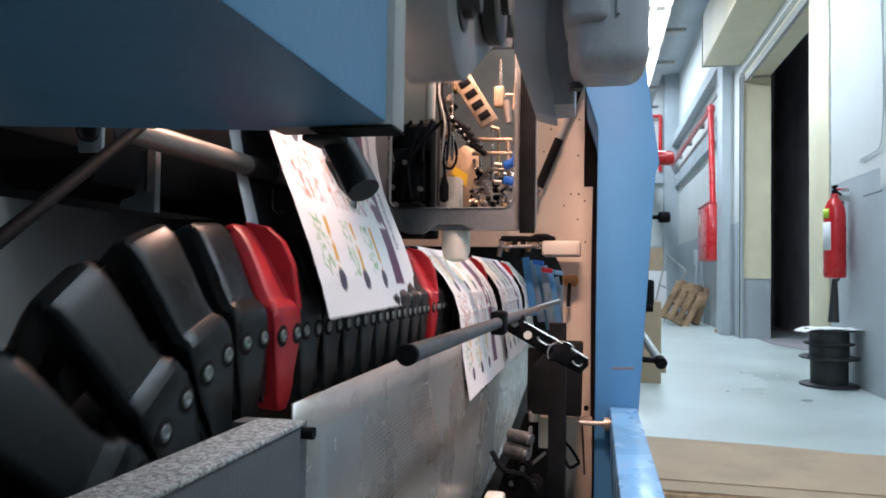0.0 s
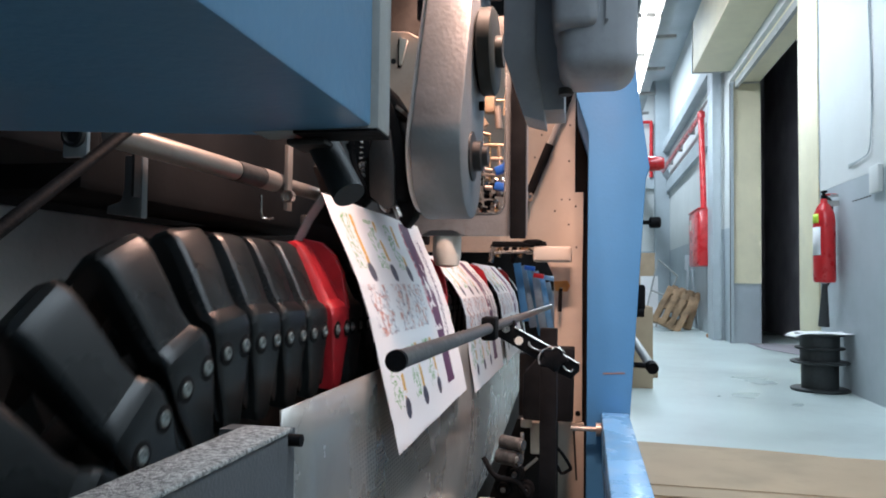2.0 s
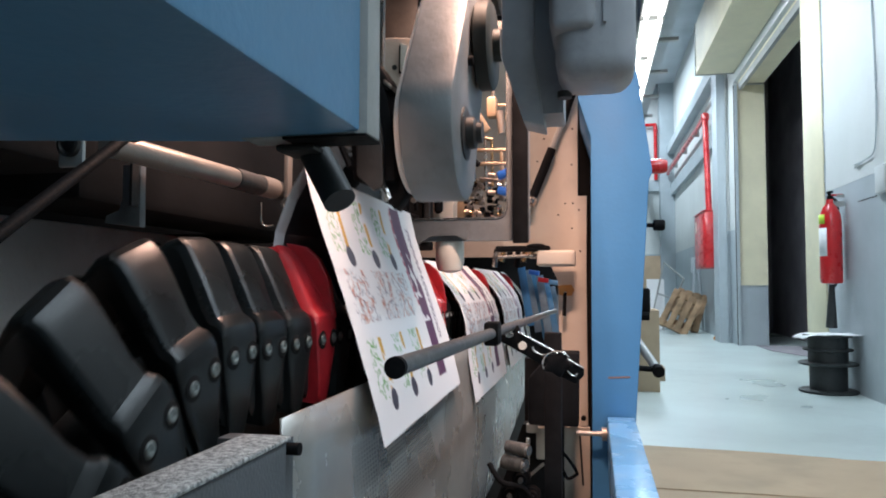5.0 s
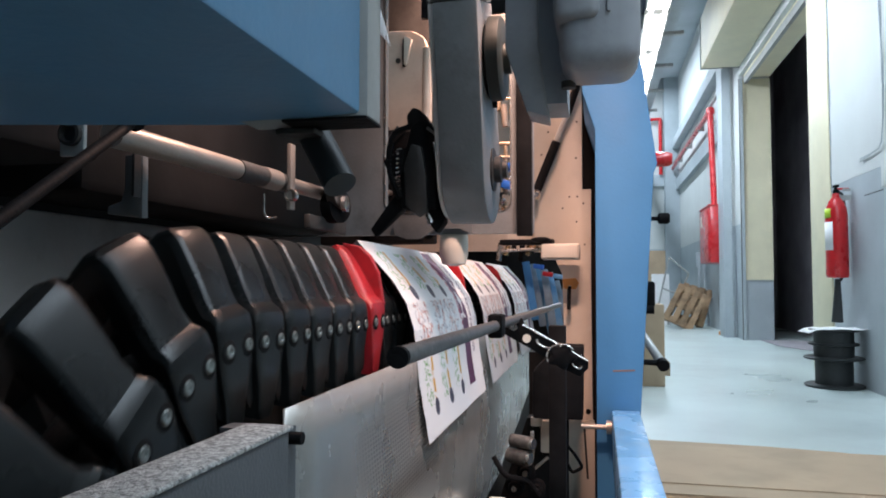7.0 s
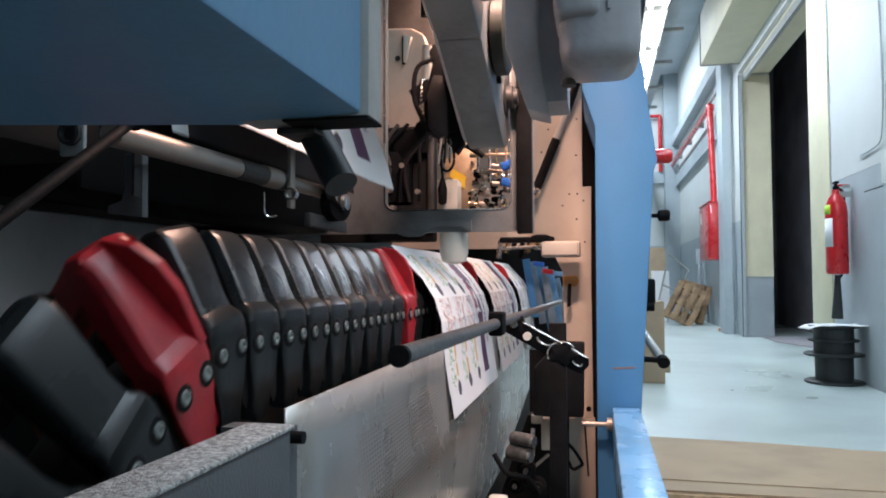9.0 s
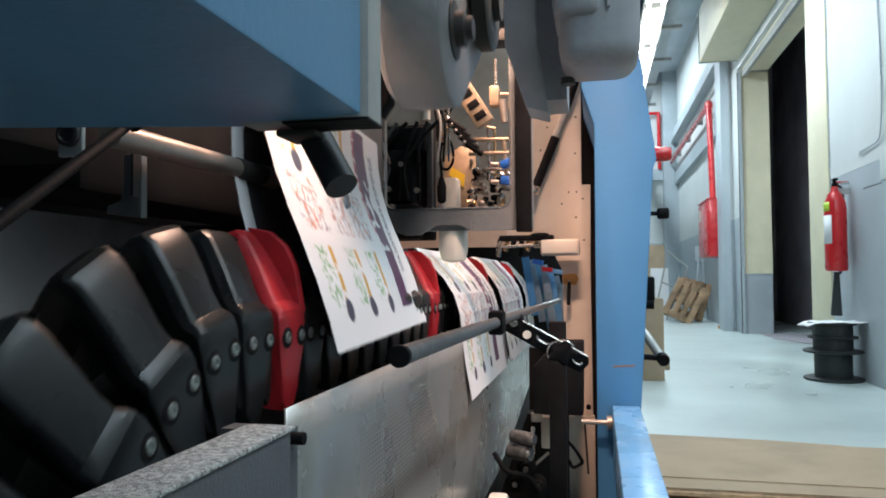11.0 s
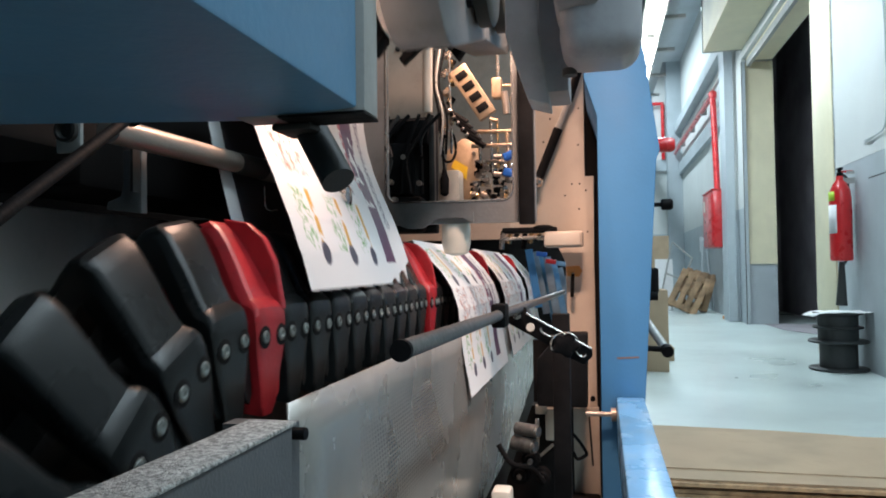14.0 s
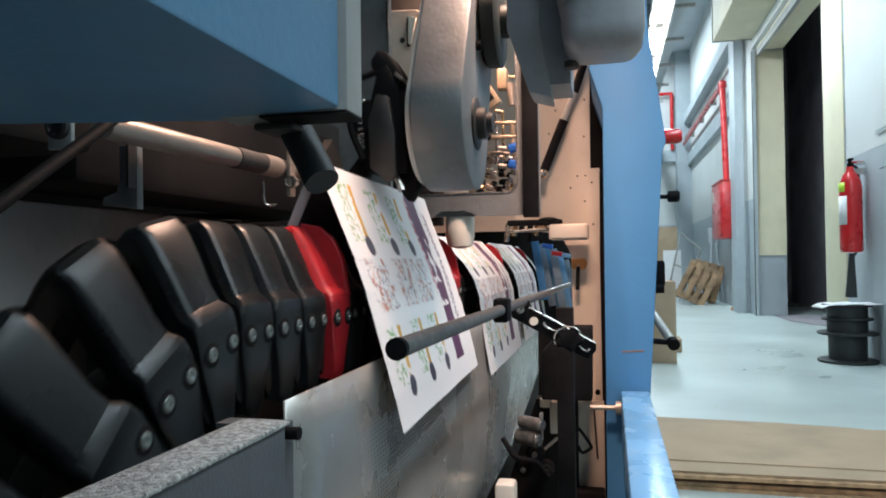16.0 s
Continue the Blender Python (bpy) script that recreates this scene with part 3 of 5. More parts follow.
for p, q in (((0.95, 12.0, 0.35), (1.12, 12.0, 1.12)), ((1.12, 12.0, 1.12), (1.42, 12.0, 0.85)), ((1.42, 12.0, 0.85), (1.08, 12.0, 0.02)), ((1.0, 12.0, 0.62), (1.30, 12.0, 0.50))):
    part("bar", C(p, q, 0.014, 8), M_GREYL, fr)
ld = thing("steel_trestle", (1.6, 12.2, 0), "dark grey trestle leaning on the wall", "trestle")
part("leg", C((1.52, 11.9, 0.02), (1.62, 12.2, 1.15), 0.02, 8), M_DADO, ld)
part("leg", C((1.70, 11.9, 0.02), (1.66, 12.2, 1.15), 0.02, 8), M_DADO, ld)
part("board", B(1.56, 1.72, 12.2, 12.22, 0.95, 1.2), M_DADO, ld)

# cardboard and plywood sheets laid on the floor
for k in range(4):
    single("plywood_sheet", B(0.08, 1.36 - 0.03 * (k % 2), 2.34 + 0.02 * ((k * 7) % 3), 2.86, 0.013 * k, 0.013 * k + 0.0115, turn=pose(0, 0, 0, 0, 0, (-1.2, 0.8, -0.4, 1.0)[k])), M_PLY, "rough plywood sheet in a low stack on the floor", "plywood", "sheets laid on the floor")
for x0, x1, y0, y1, z0, z1, a, txt in ((0.10, 1.34, 2.36, 2.78, 0.0525, 0.0575, 0.6, "flattened brown cardboard on the plywood stack"),
                                                                              (0.06, 1.24, 2.46, 3.02, 0.0580, 0.0620, -0.5, "scuffed brown cardboard lying over the stack"),
                                       (0.12, 1.5, 1.2, 2.2, 0.0, 0.006, 0.5, "flattened brown cardboard lying on the floor"),
                                       # out of view, added to weaken the floor's bounce under the beam
                                       (0.10, 1.6, -1.2, 1.17, 0.0, 0.006, -0.5, "unseen brown cardboard added to cut floor bounce beside the machine")):
    single("cardboard_sheet", B(x0, x1, y0, y1, z0, z1, turn=pose(0, 0, 0, 0, 0, a)), M_CARD, txt, "cardboard", "sheets laid on the floor")

single("cardboard_sheet", P([(0.10, 2.80), (0.10, 3.375), (0.71, 3.335), (0.98, 3.29), (1.07, 3.25), (1.06, 3.12), (1.09, 3.0), (1.24, 2.80)], "z", 0.0, 0.006), M_CARD, "flattened brown cardboard with a torn corner on the floor", "cardboard", "sheets laid on the floor")

# ---- the stitching machine ----
mach = thing("stitching_machine", (0, 0, 0), "long blue and grey saddle-stitching machine with a running black link chain", "printing machine")
part("plinth", B(-1.2, 0.02, -0.4, 5.2, 0, 0.075, bevel=0.01), M_DARK, mach)
part("lower_housing", B(-0.95, -0.36, 0.1, 5.2, 0.16, 0.45, bevel=0.01), M_DARK, mach)
part("back_panel", B(-0.475, -0.45, 0.25, 3.2, 0.45, 0.778, bevel=0.003), M_PANEL, mach, "dull steel panel behind the chain")
# near-black wall, roof and block added round the inside to keep it shaded
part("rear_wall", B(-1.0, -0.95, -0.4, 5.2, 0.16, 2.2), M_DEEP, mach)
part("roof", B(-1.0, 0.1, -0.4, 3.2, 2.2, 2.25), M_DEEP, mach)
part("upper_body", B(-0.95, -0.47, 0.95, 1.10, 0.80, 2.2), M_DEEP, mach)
part("far_body", B(-0.95, -0.16, 2.55, 2.6, 1.0, 2.2), M_CRM, mach, "cream rear bulkhead")

# two unseen shields added to keep floor bounce off the beam's underside
part("bounce_shield", B(0.03, 0.05, -0.6, 0.16, 0.16, 0.62, bevel=0.003), M_DARK, mach, "unseen dark shield that cuts floor bounce")
part("end_bounce_shield", B(-0.95, 0.03, -0.60, -0.58, 0.16, 2.2), M_DARK, mach)
# black sheet added for the shade in the gap beside the column
part("slot_shade", B(-0.060, 0.028, 1.606, 1.618, 0.16, 1.6), M_DEEP, mach, "black sheet for the shaded gap behind the frame plate")
# blue guard beam over the camera side
beam = part("guard_beam", P([(-0.071, -0.35), (-0.071, 0.207), (-0.113, 0.2155), (-0.62, 0.1045), (-0.62, -0.35)], "z", 0.7715, 1.25, bevel=0.0010), M_BLUE, mach, "blue painted guard box")
part("end_plate", B(-0.113, -0.0692, 0.209, 0.222, 0.7712, 1.25, bevel=0.0006), M_GREYL, beam, "grey edge plate")
part("lip", B(-0.098, -0.0695, 0.2085, 0.2235, 0.7704, 0.7711), M_BLACK, beam)
# black handle under the beam
part("handle_boss", B(-0.104, -0.090, 0.216, 0.232, 0.7680, 0.7705, bevel=0.001), M_DARK, beam)
part("handle", C((-0.0960, 0.230, 0.771), (-0.0830, 0.222, 0.7515), 0.0056, 28), M_RUBBER, beam, "black rubber handle")

# blue column with its foot rail
col = part("column", P([(-0.026, 1.0705), (-0.0033, 0.9988), (-0.0065, 0.0), (0.0673, 0.0), (0.0711, 0.4596), (0.0998, 0.9153), (0.1063, 0.9316), (0.0781, 1.1377), (0.0651, 1.5663), (-0.026, 1.5663)], "y", 1.322, 1.62, bevel=0.003), M_BLUE2, mach, "tall blue painted column")
part("scratch", B(0.024, 0.063, 1.3213, 1.3225, 0.558, 0.561, turn=pose(0, 0, 0, 0, -3, 0)), mat("rust_scratch", (0.17, 0.13, 0.12), 0.8), col, "rusty scratch")
rail = part("foot_rail", B(0.022, 0.070, 0.30, 1.315, 0.40, 0.49, bevel=0.003), M_RAIL, mach, "blue box-section foot rail")
part("rail_bolt", C((-0.032, 1.30, 0.462), (0.026, 1.30, 0.462), 0.0045, 12), M_TUBE, rail)
part("washer", C((0.012, 1.30, 0.462), (0.021, 1.30, 0.462), 0.012, 18), M_TUBE, rail)
part("angle_plate", B(-0.052, -0.028, 1.50, 1.504, 0.42, 0.50), M_CRM, rail)
part("rail_leg", B(0.026, 0.066, 0.34, 0.38, 0.0, 0.40), M_BLUE2, rail)

# cream side frame with holes, strut and limit switch
frame_plate = part("side_frame", P([(-0.139, 1.6), (-0.139, 0.785), (-0.10, 0.785), (-0.076, 0.735), (-0.074, 0.60), (-0.074, 0.0), (-0.012, 0.0), (-0.015, 0.737), (-0.013, 0.921), (-0.032, 0.921), (-0.030, 1.6)], "y", 1.57, 1.60, bevel=0.0015), M_CRM, mach, "cream enamelled frame plate")
for x, z in ((-0.043, 1.07), (-0.045, 0.99), (-0.060, 0.905), (-0.043, 0.905), (-0.030, 0.89), (-0.028, 0.80), (-0.045, 0.85), (-0.075, 0.88), (-0.105, 1.05), (-0.120, 1.0)):
    part("hole", C((x, 1.5690, z), (x, 1.573, z), 0.0020, 10), M_BLACK, frame_plate, "small drilled hole")
part("gas_strut", C((-0.129, 1.53, 0.912), (-0.085, 1.53, 1.02), 0.0098, 18), M_BLACK, frame_plate, "black gas strut")
part("strut_rod", C((-0.085, 1.53, 1.02), (-0.062, 1.53, 1.078), 0.0065, 18), M_GREYL, frame_plate, "pale strut sleeve")
part("strut_top", C((-0.062, 1.53, 1.078), (-0.030, 1.53, 1.17), 0.0085, 18), M_BLACK, frame_plate)
part("strut_end", lathe(bmesh.new(), (-0.130, 1.52, 0.905), [(0.004, -0.02), (0.010, -0.012), (0.012, 0), (0.010, 0.012), (0.004, 0.02)], 18, "y"), M_STEEL, frame_plate)
sw = part("limit_switch", B(-0.114, -0.036, 1.46, 1.52, 0.765, 0.797, bevel=0.004), M_CRM, mach, "cream switch box")
part("lid", B(-0.112, -0.040, 1.455, 1.46, 0.768, 0.794, bevel=0.002), M_CRM, sw)
part("lever_arm", C((-0.20, 1.50, 0.785), (-0.114, 1.50, 0.788), 0.0035, 10), M_STEEL, sw)
part("bracket", B(-0.205, -0.09, 1.50, 1.53, 0.797, 0.809, bevel=0.003), M_BLACK, sw)
part("sensor_disc", lathe(bmesh.new(), (-0.115, 1.47, 0.800), [(0.012, 0), (0.020, 0.003), (0.020, 0.008), (0.012, 0.011)], 20), M_BLACK, sw)
clip = part("clip", P([(-0.074, 0.725), (-0.046, 0.727), (-0.040, 0.716), (-0.046, 0.703), (-0.056, 0.703), (-0.056, 0.712), (-0.062, 0.712), (-0.064, 0.703), (-0.072, 0.705)], "y", 1.53, 1.545, bevel=0.0015), M_ORANGE, mach, "orange plastic clip")
part("clip_rod", C((-0.060, 1.535, 0.71), (-0.062, 1.535, 0.66), 0.004, 8), M_BLACK, clip)

# window plate with a rounded opening


def rounded(x0, x1, z0, z1, r, n=6):
    out = []
    for cx, cz, a in ((x1 - r, z1 - r, 0), (x0 + r, z1 - r, 90), (x0 + r, z0 + r, 180), (x1 - r, z0 + r, 270)):
        out += [(cx + r * math.cos(radians(a + 90 * k / n)), cz + r * math.sin(radians(a + 90 * k / n))) for k in range(n + 1)]
    return out


def plate_with_hole(y0, y1, outer, inner):
    """A plate with one opening: the outer outline has as many points as the inner."""
    bm = bmesh.new()
    rings = [[bm.verts.new((p[0], y, p[1])) for p in loop] for y in (y0, y1) for loop in (outer, inner)]
    n = len(inner)
    for a, b in ((0, 1), (2, 3), (0, 2), (1, 3)):
        for i in range(n):
            j = (i + 1) % n
            bm.faces.new((rings[a][i], rings[a][j], rings[b][j], rings[b][i]))
    return bm


inner = rounded(-0.347, -0.137, 0.835, 1.60, 0.016)
outer = rounded(-0.62, -0.100, 0.797, 1.80, 0.001)
wp = part("window_plate", plate_with_hole(1.135, 1.150, outer, inner), M_GREY, mach, "grey plate with a rounded window")
part("seal", plate_with_hole(1.1335, 1.1365, rounded(-0.3495, -0.1345, 0.8325, 1.6025, 0.0185), inner), M_STEEL, wp, "bright window edge")
part("mullion", B(-0.125, -0.101, 1.118, 1.134, 0.792, 1.8, bevel=0.001), M_BLACK, wp, "black upright bar")
part("lower_cam", P([(-0.33, 0.797), (-0.31, 0.79), (-0.285, 0.79), (-0.26, 0.805), (-0.22, 0.806), (-0.20, 0.797), (-0.20, 0.815), (-0.33, 0.815)], "y", 1.128, 1.134), M_GREY, wp)
part("roller", lathe(bmesh.new(), (-0.235, 1.16, 0.745), [(0.006, 0), (0.020, 0.004), (0.024, 0.02), (0.024, 0.05), (0.018, 0.06)], 24), M_WHITE, wp, "cream nylon roller")
part("left_block", B(-0.62, -0.43, 0.98, 1.12, 0.80, 0.95, bevel=0.004), M_DARK, wp)

# motor housing overhead
mot = part("motor_housing", B(-0.030, 0.037, 0.585, 0.660, 0.896, 1.3, bevel=0.018, seg=5), M_MOTOR, mach, "grey cast motor housing")
part("cover", B(-0.034, 0.004, 0.578, 0.65, 0.935, 1.3, bevel=0.008, seg=3), M_MOTOR, mot)
part("bracket", P([(-0.083, 1.3), (-0.083, 0.938), (-0.063, 0.878), (-0.043, 0.872), (-0.052, 0.94), (-0.052, 1.3)], "y", 0.655, 0.70, bevel=0.002), M_MOTOR, mot, "pale bent bracket")
part("bracket_web", P([(-0.056, 1.3), (-0.056, 0.938), (-0.046, 0.885), (-0.026, 0.885), (-0.026, 1.3)], "y", 0.66, 0.72), M_MOTOR, mot)
part("drain_plug", C((-0.024, 0.640, 0.899), (-0.024, 0.640, 0.893), 0.0065, 20), M_DARK, mot)
part("seam", B(0.010, 0.0125, 0.582, 0.590, 0.94, 1.3), M_MOTOR, mot)
part("mount", B(-0.03, 0.035, 0.58, 0.66, 1.3, 2.2), M_MOTOR, mot)

# rear face of the machine seen in the window
M_INNER = mat("warm_grey_enamel", (0.50, 0.40, 0.32), 0.45, 0, 0.08, 10, 0.05, 200, (0.2, 0.16, 0.13), 0.4, 12)
inside = part("inner_panel", P([(-0.62, 1.056), (-0.375, 1.054), (-0.362, 1.066), (-0.360, 1.225), (-0.372, 1.262), (-0.40, 1.278), (-0.62, 1.29)], "y", 1.50, 1.53, bevel=0.006), M_INNER, mach, "warm brown-grey inner panel")
# the rounding's cream colour carries the highlight along the panel edge
part("edge_highlight", C((-0.366, 1.505, 1.066), (-0.364, 1.505, 1.235), 0.011, 18), M_CRM, inside, "rounded panel edge, its highlight put into pale cream")
part("latch", P([(-0.414, 1.262), (-0.396, 1.254), (-0.409, 1.198), (-0.415, 1.198)], "y", 1.488, 1.499, bevel=0.001), M_CRM, inside, "pale latch")
part("latch_slot", B(-0.419, -0.413, 1.494, 1.499, 1.195, 1.258, bevel=0.001), M_BLACK, inside)
part("screw", C((-0.43, 1.497, 1.21), (-0.43, 1.502, 1.21), 0.006, 10), M_DARK, inside)
# near-black plate stands in for the shaded gap below the rear plate
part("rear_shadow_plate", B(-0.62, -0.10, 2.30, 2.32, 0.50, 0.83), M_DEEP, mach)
part("rear_plate", B(-0.62, -0.14, 2.1, 2.12, 0.81, 1.8), M_INNER, mach, "warm grey rear plate")
# dark slide unit under the panel
unit = part("slide_unit", B(-0.60, -0.340, 1.47, 1.498, 0.80, 1.050, bevel=0.004), M_DEEP, mach, "black slide unit")
part("slide_block", B(-0.46, -0.385, 1.43, 1.47, 0.88, 0.99, bevel=0.008), M_BLACK, unit)
part("slide_block", B(-0.425, -0.350, 1.44, 1.47, 0.985, 1.04, bevel=0.006), M_BLACK, unit)
part("slide_rail", B(-0.352, -0.340, 1.455, 1.47, 0.82, 1.05, bevel=0.002), M_DARK, unit)
part("slide_foot", B(-0.47, -0.36, 1.42, 1.47, 0.80, 0.875, bevel=0.010), M_BLACK, unit)
rng = random.Random(5)
for k in range(6):
    x = -0.47 + 0.022 * k
    part("dark_hose", tube(bmesh.new(), bend([(x, 1.42, 0.88), (x + rng.uniform(-0.03, 0.03), 1.41, 0.95), (x + rng.uniform(-0.03, 0.03), 1.415, 1.00), (x + 0.04, 1.425, 1.045)]), 0.004, 8), rng.choice((M_BLACK, M_DEEP, M_DARK)), unit)
for x, z in ((-0.425, 0.905), (-0.395, 0.955), (-0.415, 0.868), (-0.362, 0.90)):
    part("bright_screw", C((x, 1.425, z), (x, 1.405, z), 0.0055, 10), M_TUBE, unit, "bright screw head")
# cream plate with a warning label, white block, hanging plug
plate = part("label_plate", P([(-0.388, 0.895), (-0.304, 0.895), (-0.304, 1.045), (-0.345, 1.062), (-0.388, 1.03)], "y", 1.80, 1.815, bevel=0.002), M_TAN, mach, "cream bracket plate")
part("warning_label", P([(-0.376, 0.988), (-0.336, 0.952), (-0.332, 0.985), (-0.366, 1.006)], "y", 1.796, 1.7995), M_YELLOW, plate, "yellow warning label")
for x, z in ((-0.315, 1.02), (-0.315, 0.92)):
    part("plate_screw", C((x, 1.790, z), (x, 1.80, z), 0.005, 10), M_STEEL, plate)
part("white_block", B(-0.397, -0.342, 1.735, 1.79, 0.86, 0.971, bevel=0.005), M_WHITE, mach, "cream plastic block")
part("cable_plug", lathe(bmesh.new(), (-0.375, 1.71, 0.903), [(0.004, 0), (0.011, 0.006), (0.012, 0.04), (0.005, 0.066)], 14), M_BLACK, mach, "black hanging plug")
part("plug_cable", tube(bmesh.new(), bend([(-0.375, 1.71, 0.968), (-0.378, 1.71, 1.03), (-0.366, 1.71, 1.066), (-0.350, 1.71, 1.05), (-0.346, 1.71, 1.01), (-0.360, 1.71, 0.988), (-0.378, 1.71, 1.0), (-0.383, 1.71, 1.06), (-0.377, 1.71, 1.16)]), 0.0035, 8), M_BLACK, mach)
# column of copper-bright fittings at the window's inner side
for k in range(9):
    z = 1.055 + 0.023 * k
    x = -0.372 + 0.014 * (k % 2) + 0.004 * (k % 3)
    f = part("line_fitting", C((x, 1.69, z), (x + 0.012, 1.69, z + 0.018), 0.0085 - 0.0012 * (k % 3), 12), (M_TAN, M_BRASS, M_STEEL, M_BLACK)[k % 4], mach)
    part("nut", lathe(bmesh.new(), (x + 0.005, 1.69, z + 0.008), [(0.005, -0.006), (0.0115, -0.005), (0.0115, 0.004), (0.005, 0.005)], 6, "zx"[k % 2]), (M_STEEL, M_BRASS)[k % 2], f)
for k in range(4):
    part("air_hose", tube(bmesh.new(), bend([(-0.385 + 0.012 * k, 1.665, 1.255), (-0.392 + 0.012 * k + rng.uniform(-0.01, 0.01), 1.66, 1.17), (-0.376 + 0.010 * k, 1.66, 1.09), (-0.39 + 0.014 * k, 1.67, 1.0)]), 0.0030, 8), (M_BLACK, M_GREYL, M_BLACK, M_STEEL)[k], mach)
# slanted punched bar with dark slots
slant = pose(-0.292, 1.66, 1.143, 0, 58, 0)
bm = B(-0.070, 0.070, -0.012, 0.006, -0.023, 0.023, bevel=0.003)
bmesh.ops.transform(bm, verts=bm.verts, matrix=slant)
bar = part("punched_bar", bm, M_TAN, mach, "cream slotted bar")
for k in range(4):
    bm = B(-0.056 + 0.031 * k, -0.038 + 0.031 * k, -0.0135, -0.010, -0.014, 0.014, bevel=0.001)
    bmesh.ops.transform(bm, verts=bm.verts, matrix=slant)
    part("slot", bm, M_BLACK, bar)
for k in range(5):
    x, z = -0.330 + 0.0105 * k, 1.086 - 0.0145 * k
    nz = part("black_nozzle", C((x - 0.014, 1.645, z + 0.010), (x + 0.026, 1.645, z - 0.018), 0.0072, 14), M_BLACK, mach)
    part("collar", C((x - 0.018, 1.645, z + 0.013), (x - 0.013, 1.645, z + 0.0095), 0.0082, 14), M_STEEL, nz)
# bar frame and valves on the far side
for p, q, r, m in (((-0.29, 1.056), (-0.206, 1.053), 0.0055, M_TAN), ((-0.304, 1.022), (-0.206, 1.020), 0.0055, M_TAN), ((-0.258, 1.085), (-0.238, 1.080), 0.005, M_TAN), ((-0.217, 1.056), (-0.212, 0.955), 0.0050, M_TAN),
                   ((-0.256, 1.085), (-0.254, 0.955), 0.0038, M_STEEL), ((-0.240, 1.08), (-0.238, 0.965), 0.0032, M_BRASS), ((-0.285, 1.056), (-0.283, 0.98), 0.0036, M_STEEL), ((-0.237, 1.252), (-0.237, 1.171), 0.0042, M_STEEL),
                   ((-0.195, 1.238), (-0.203, 1.127), 0.0048, M_TAN), ((-0.225, 1.165), (-0.195, 1.163), 0.0040, M_TAN), ((-0.27, 0.985), (-0.225, 0.980), 0.0046, M_TUBE)):
    part("frame_bar", C((p[0], 1.70, p[1]), (q[0], 1.70, q[1]), r, 12), m, mach)
part("valve_body", B(-0.252, -0.228, 1.69, 1.72, 1.135, 1.185, bevel=0.004), M_TAN, mach, "pale valve body")
part("valve_stem", C((-0.222, 1.70, 1.15), (-0.216, 1.70, 1.095), 0.009, 14), M_TUBE, mach)
for k in range(46):
    x, z = -0.302 + 0.0165 * (k % 6) + rng.uniform(-0.007, 0.007), 0.868 + 0.0165 * (k // 6) + rng.uniform(-0.006, 0.006)
    y = 1.70 + rng.uniform(0, 0.08)
    f = part("air_fitting", C((x - rng.uniform(0.006, 0.016), y, z), (x + 0.009, y, z + rng.uniform(-0.006, 0.006)), rng.uniform(0.003, 0.0075), 10), rng.choice((M_STEEL, M_TAN, M_BRASS, M_TUBE, M_BLACK, M_BLACK)), mach)
    part("nut", lathe(bmesh.new(), (x, y, z), [(0.004, -0.009), (0.0085, -0.006), (0.0085, 0.004), (0.004, 0.007)], 6, rng.choice("xyz")), rng.choice((M_STEEL, M_TUBE, M_BLACK)), f)
for z, a in ((0.992, -20), (0.950, 12)):
    tap = part("blue_tap", B(-0.224, -0.192, 1.67, 1.69, z - 0.010, z + 0.010, bevel=0.004, turn=pose(0, 0, 0, 0, a, 0)), M_BLUEFIT, mach, "blue plastic air valve")
    part("tap_spout", C((-0.228, 1.675, z - 0.004), (-0.246, 1.675, z - 0.002), 0.006, 12), M_TUBE, tap)
part("blue_lever", B(-0.202, -0.190, 1.665, 1.675, 0.985, 1.025, bevel=0.003, turn=pose(0, 0, 0, 0, 14, 0)), M_BLUEFIT, mach, "blue plastic lever")
# black screen and dark block added to darken the top of the window
part("glare_screen", B(-0.37, -0.13, 1.47, 1.48, 1.29, 1.75), M_BLACK, mach, "added black screen before the window's lamp")
part("dark_top", B(-0.60, -0.15, 1.68, 1.75, 1.29, 1.60, bevel=0.01), M_DARK, mach)
part("machinery_below", B(-0.20, -0.115, 1.60, 1.64, 0.79, 0.84), M_CRM, mach)
for k in range(8):
    x = -0.215 + 0.016 * k
    part("valve", C((x, 1.56, 0.765 + 0.012 * (k % 3)), (x + 0.005, 1.56, 0.805 - 0.006 * (k % 2)), 0.006, 10), rng.choice((M_STEEL, M_BRASS, M_BLACK, M_BLACK)), mach)

# foreground rail with a worn top edge
M_COVER = mat("dark_grey_enamel", (0.085, 0.090, 0.094), 0.5, 0, 0.10, 25, 0.12, 500, (0.04, 0.04, 0.04), 0.4, 30)
fg = part("cover_rail", B(-0.182, -0.158, 0.02, 0.350, 0.50, 0.6425, bevel=0.0025), M_COVER, mach, "grey cover with a chipped top edge")
M_CHIP = mat("chipped_paint", (0.40, 0.41, 0.40), 0.8, 0, 0.5, 420, 0.6, 900, (0.09, 0.09, 0.09), 0.85, 480)
part("worn_top", B(-0.184, -0.1565, 0.02, 0.351, 0.6415, 0.6440, bevel=0.001), M_CHIP, fg, "chipped pale paint")
part("bolt", C((-0.162, 0.358, 0.6355), (-0.1545, 0.358, 0.6355), 0.0034, 16), M_BLACK, fg, "black socket screw")
part("bolt_plate", B(-0.20, -0.162, 0.352, 0.366, 0.55, 0.6405), M_COVER, fg)

# chute plate
bm = bmesh.new()
prof = [(-0.211, 0.632), (-0.210, 0.60), (-0.207, 0.56), (-0.203, 0.52), (-0.201, 0.47), (-0.203, 0.42), (-0.208, 0.36), (-0.218, 0.30)]
ys = [0.454 + 0.06 * i for i in range(32)]
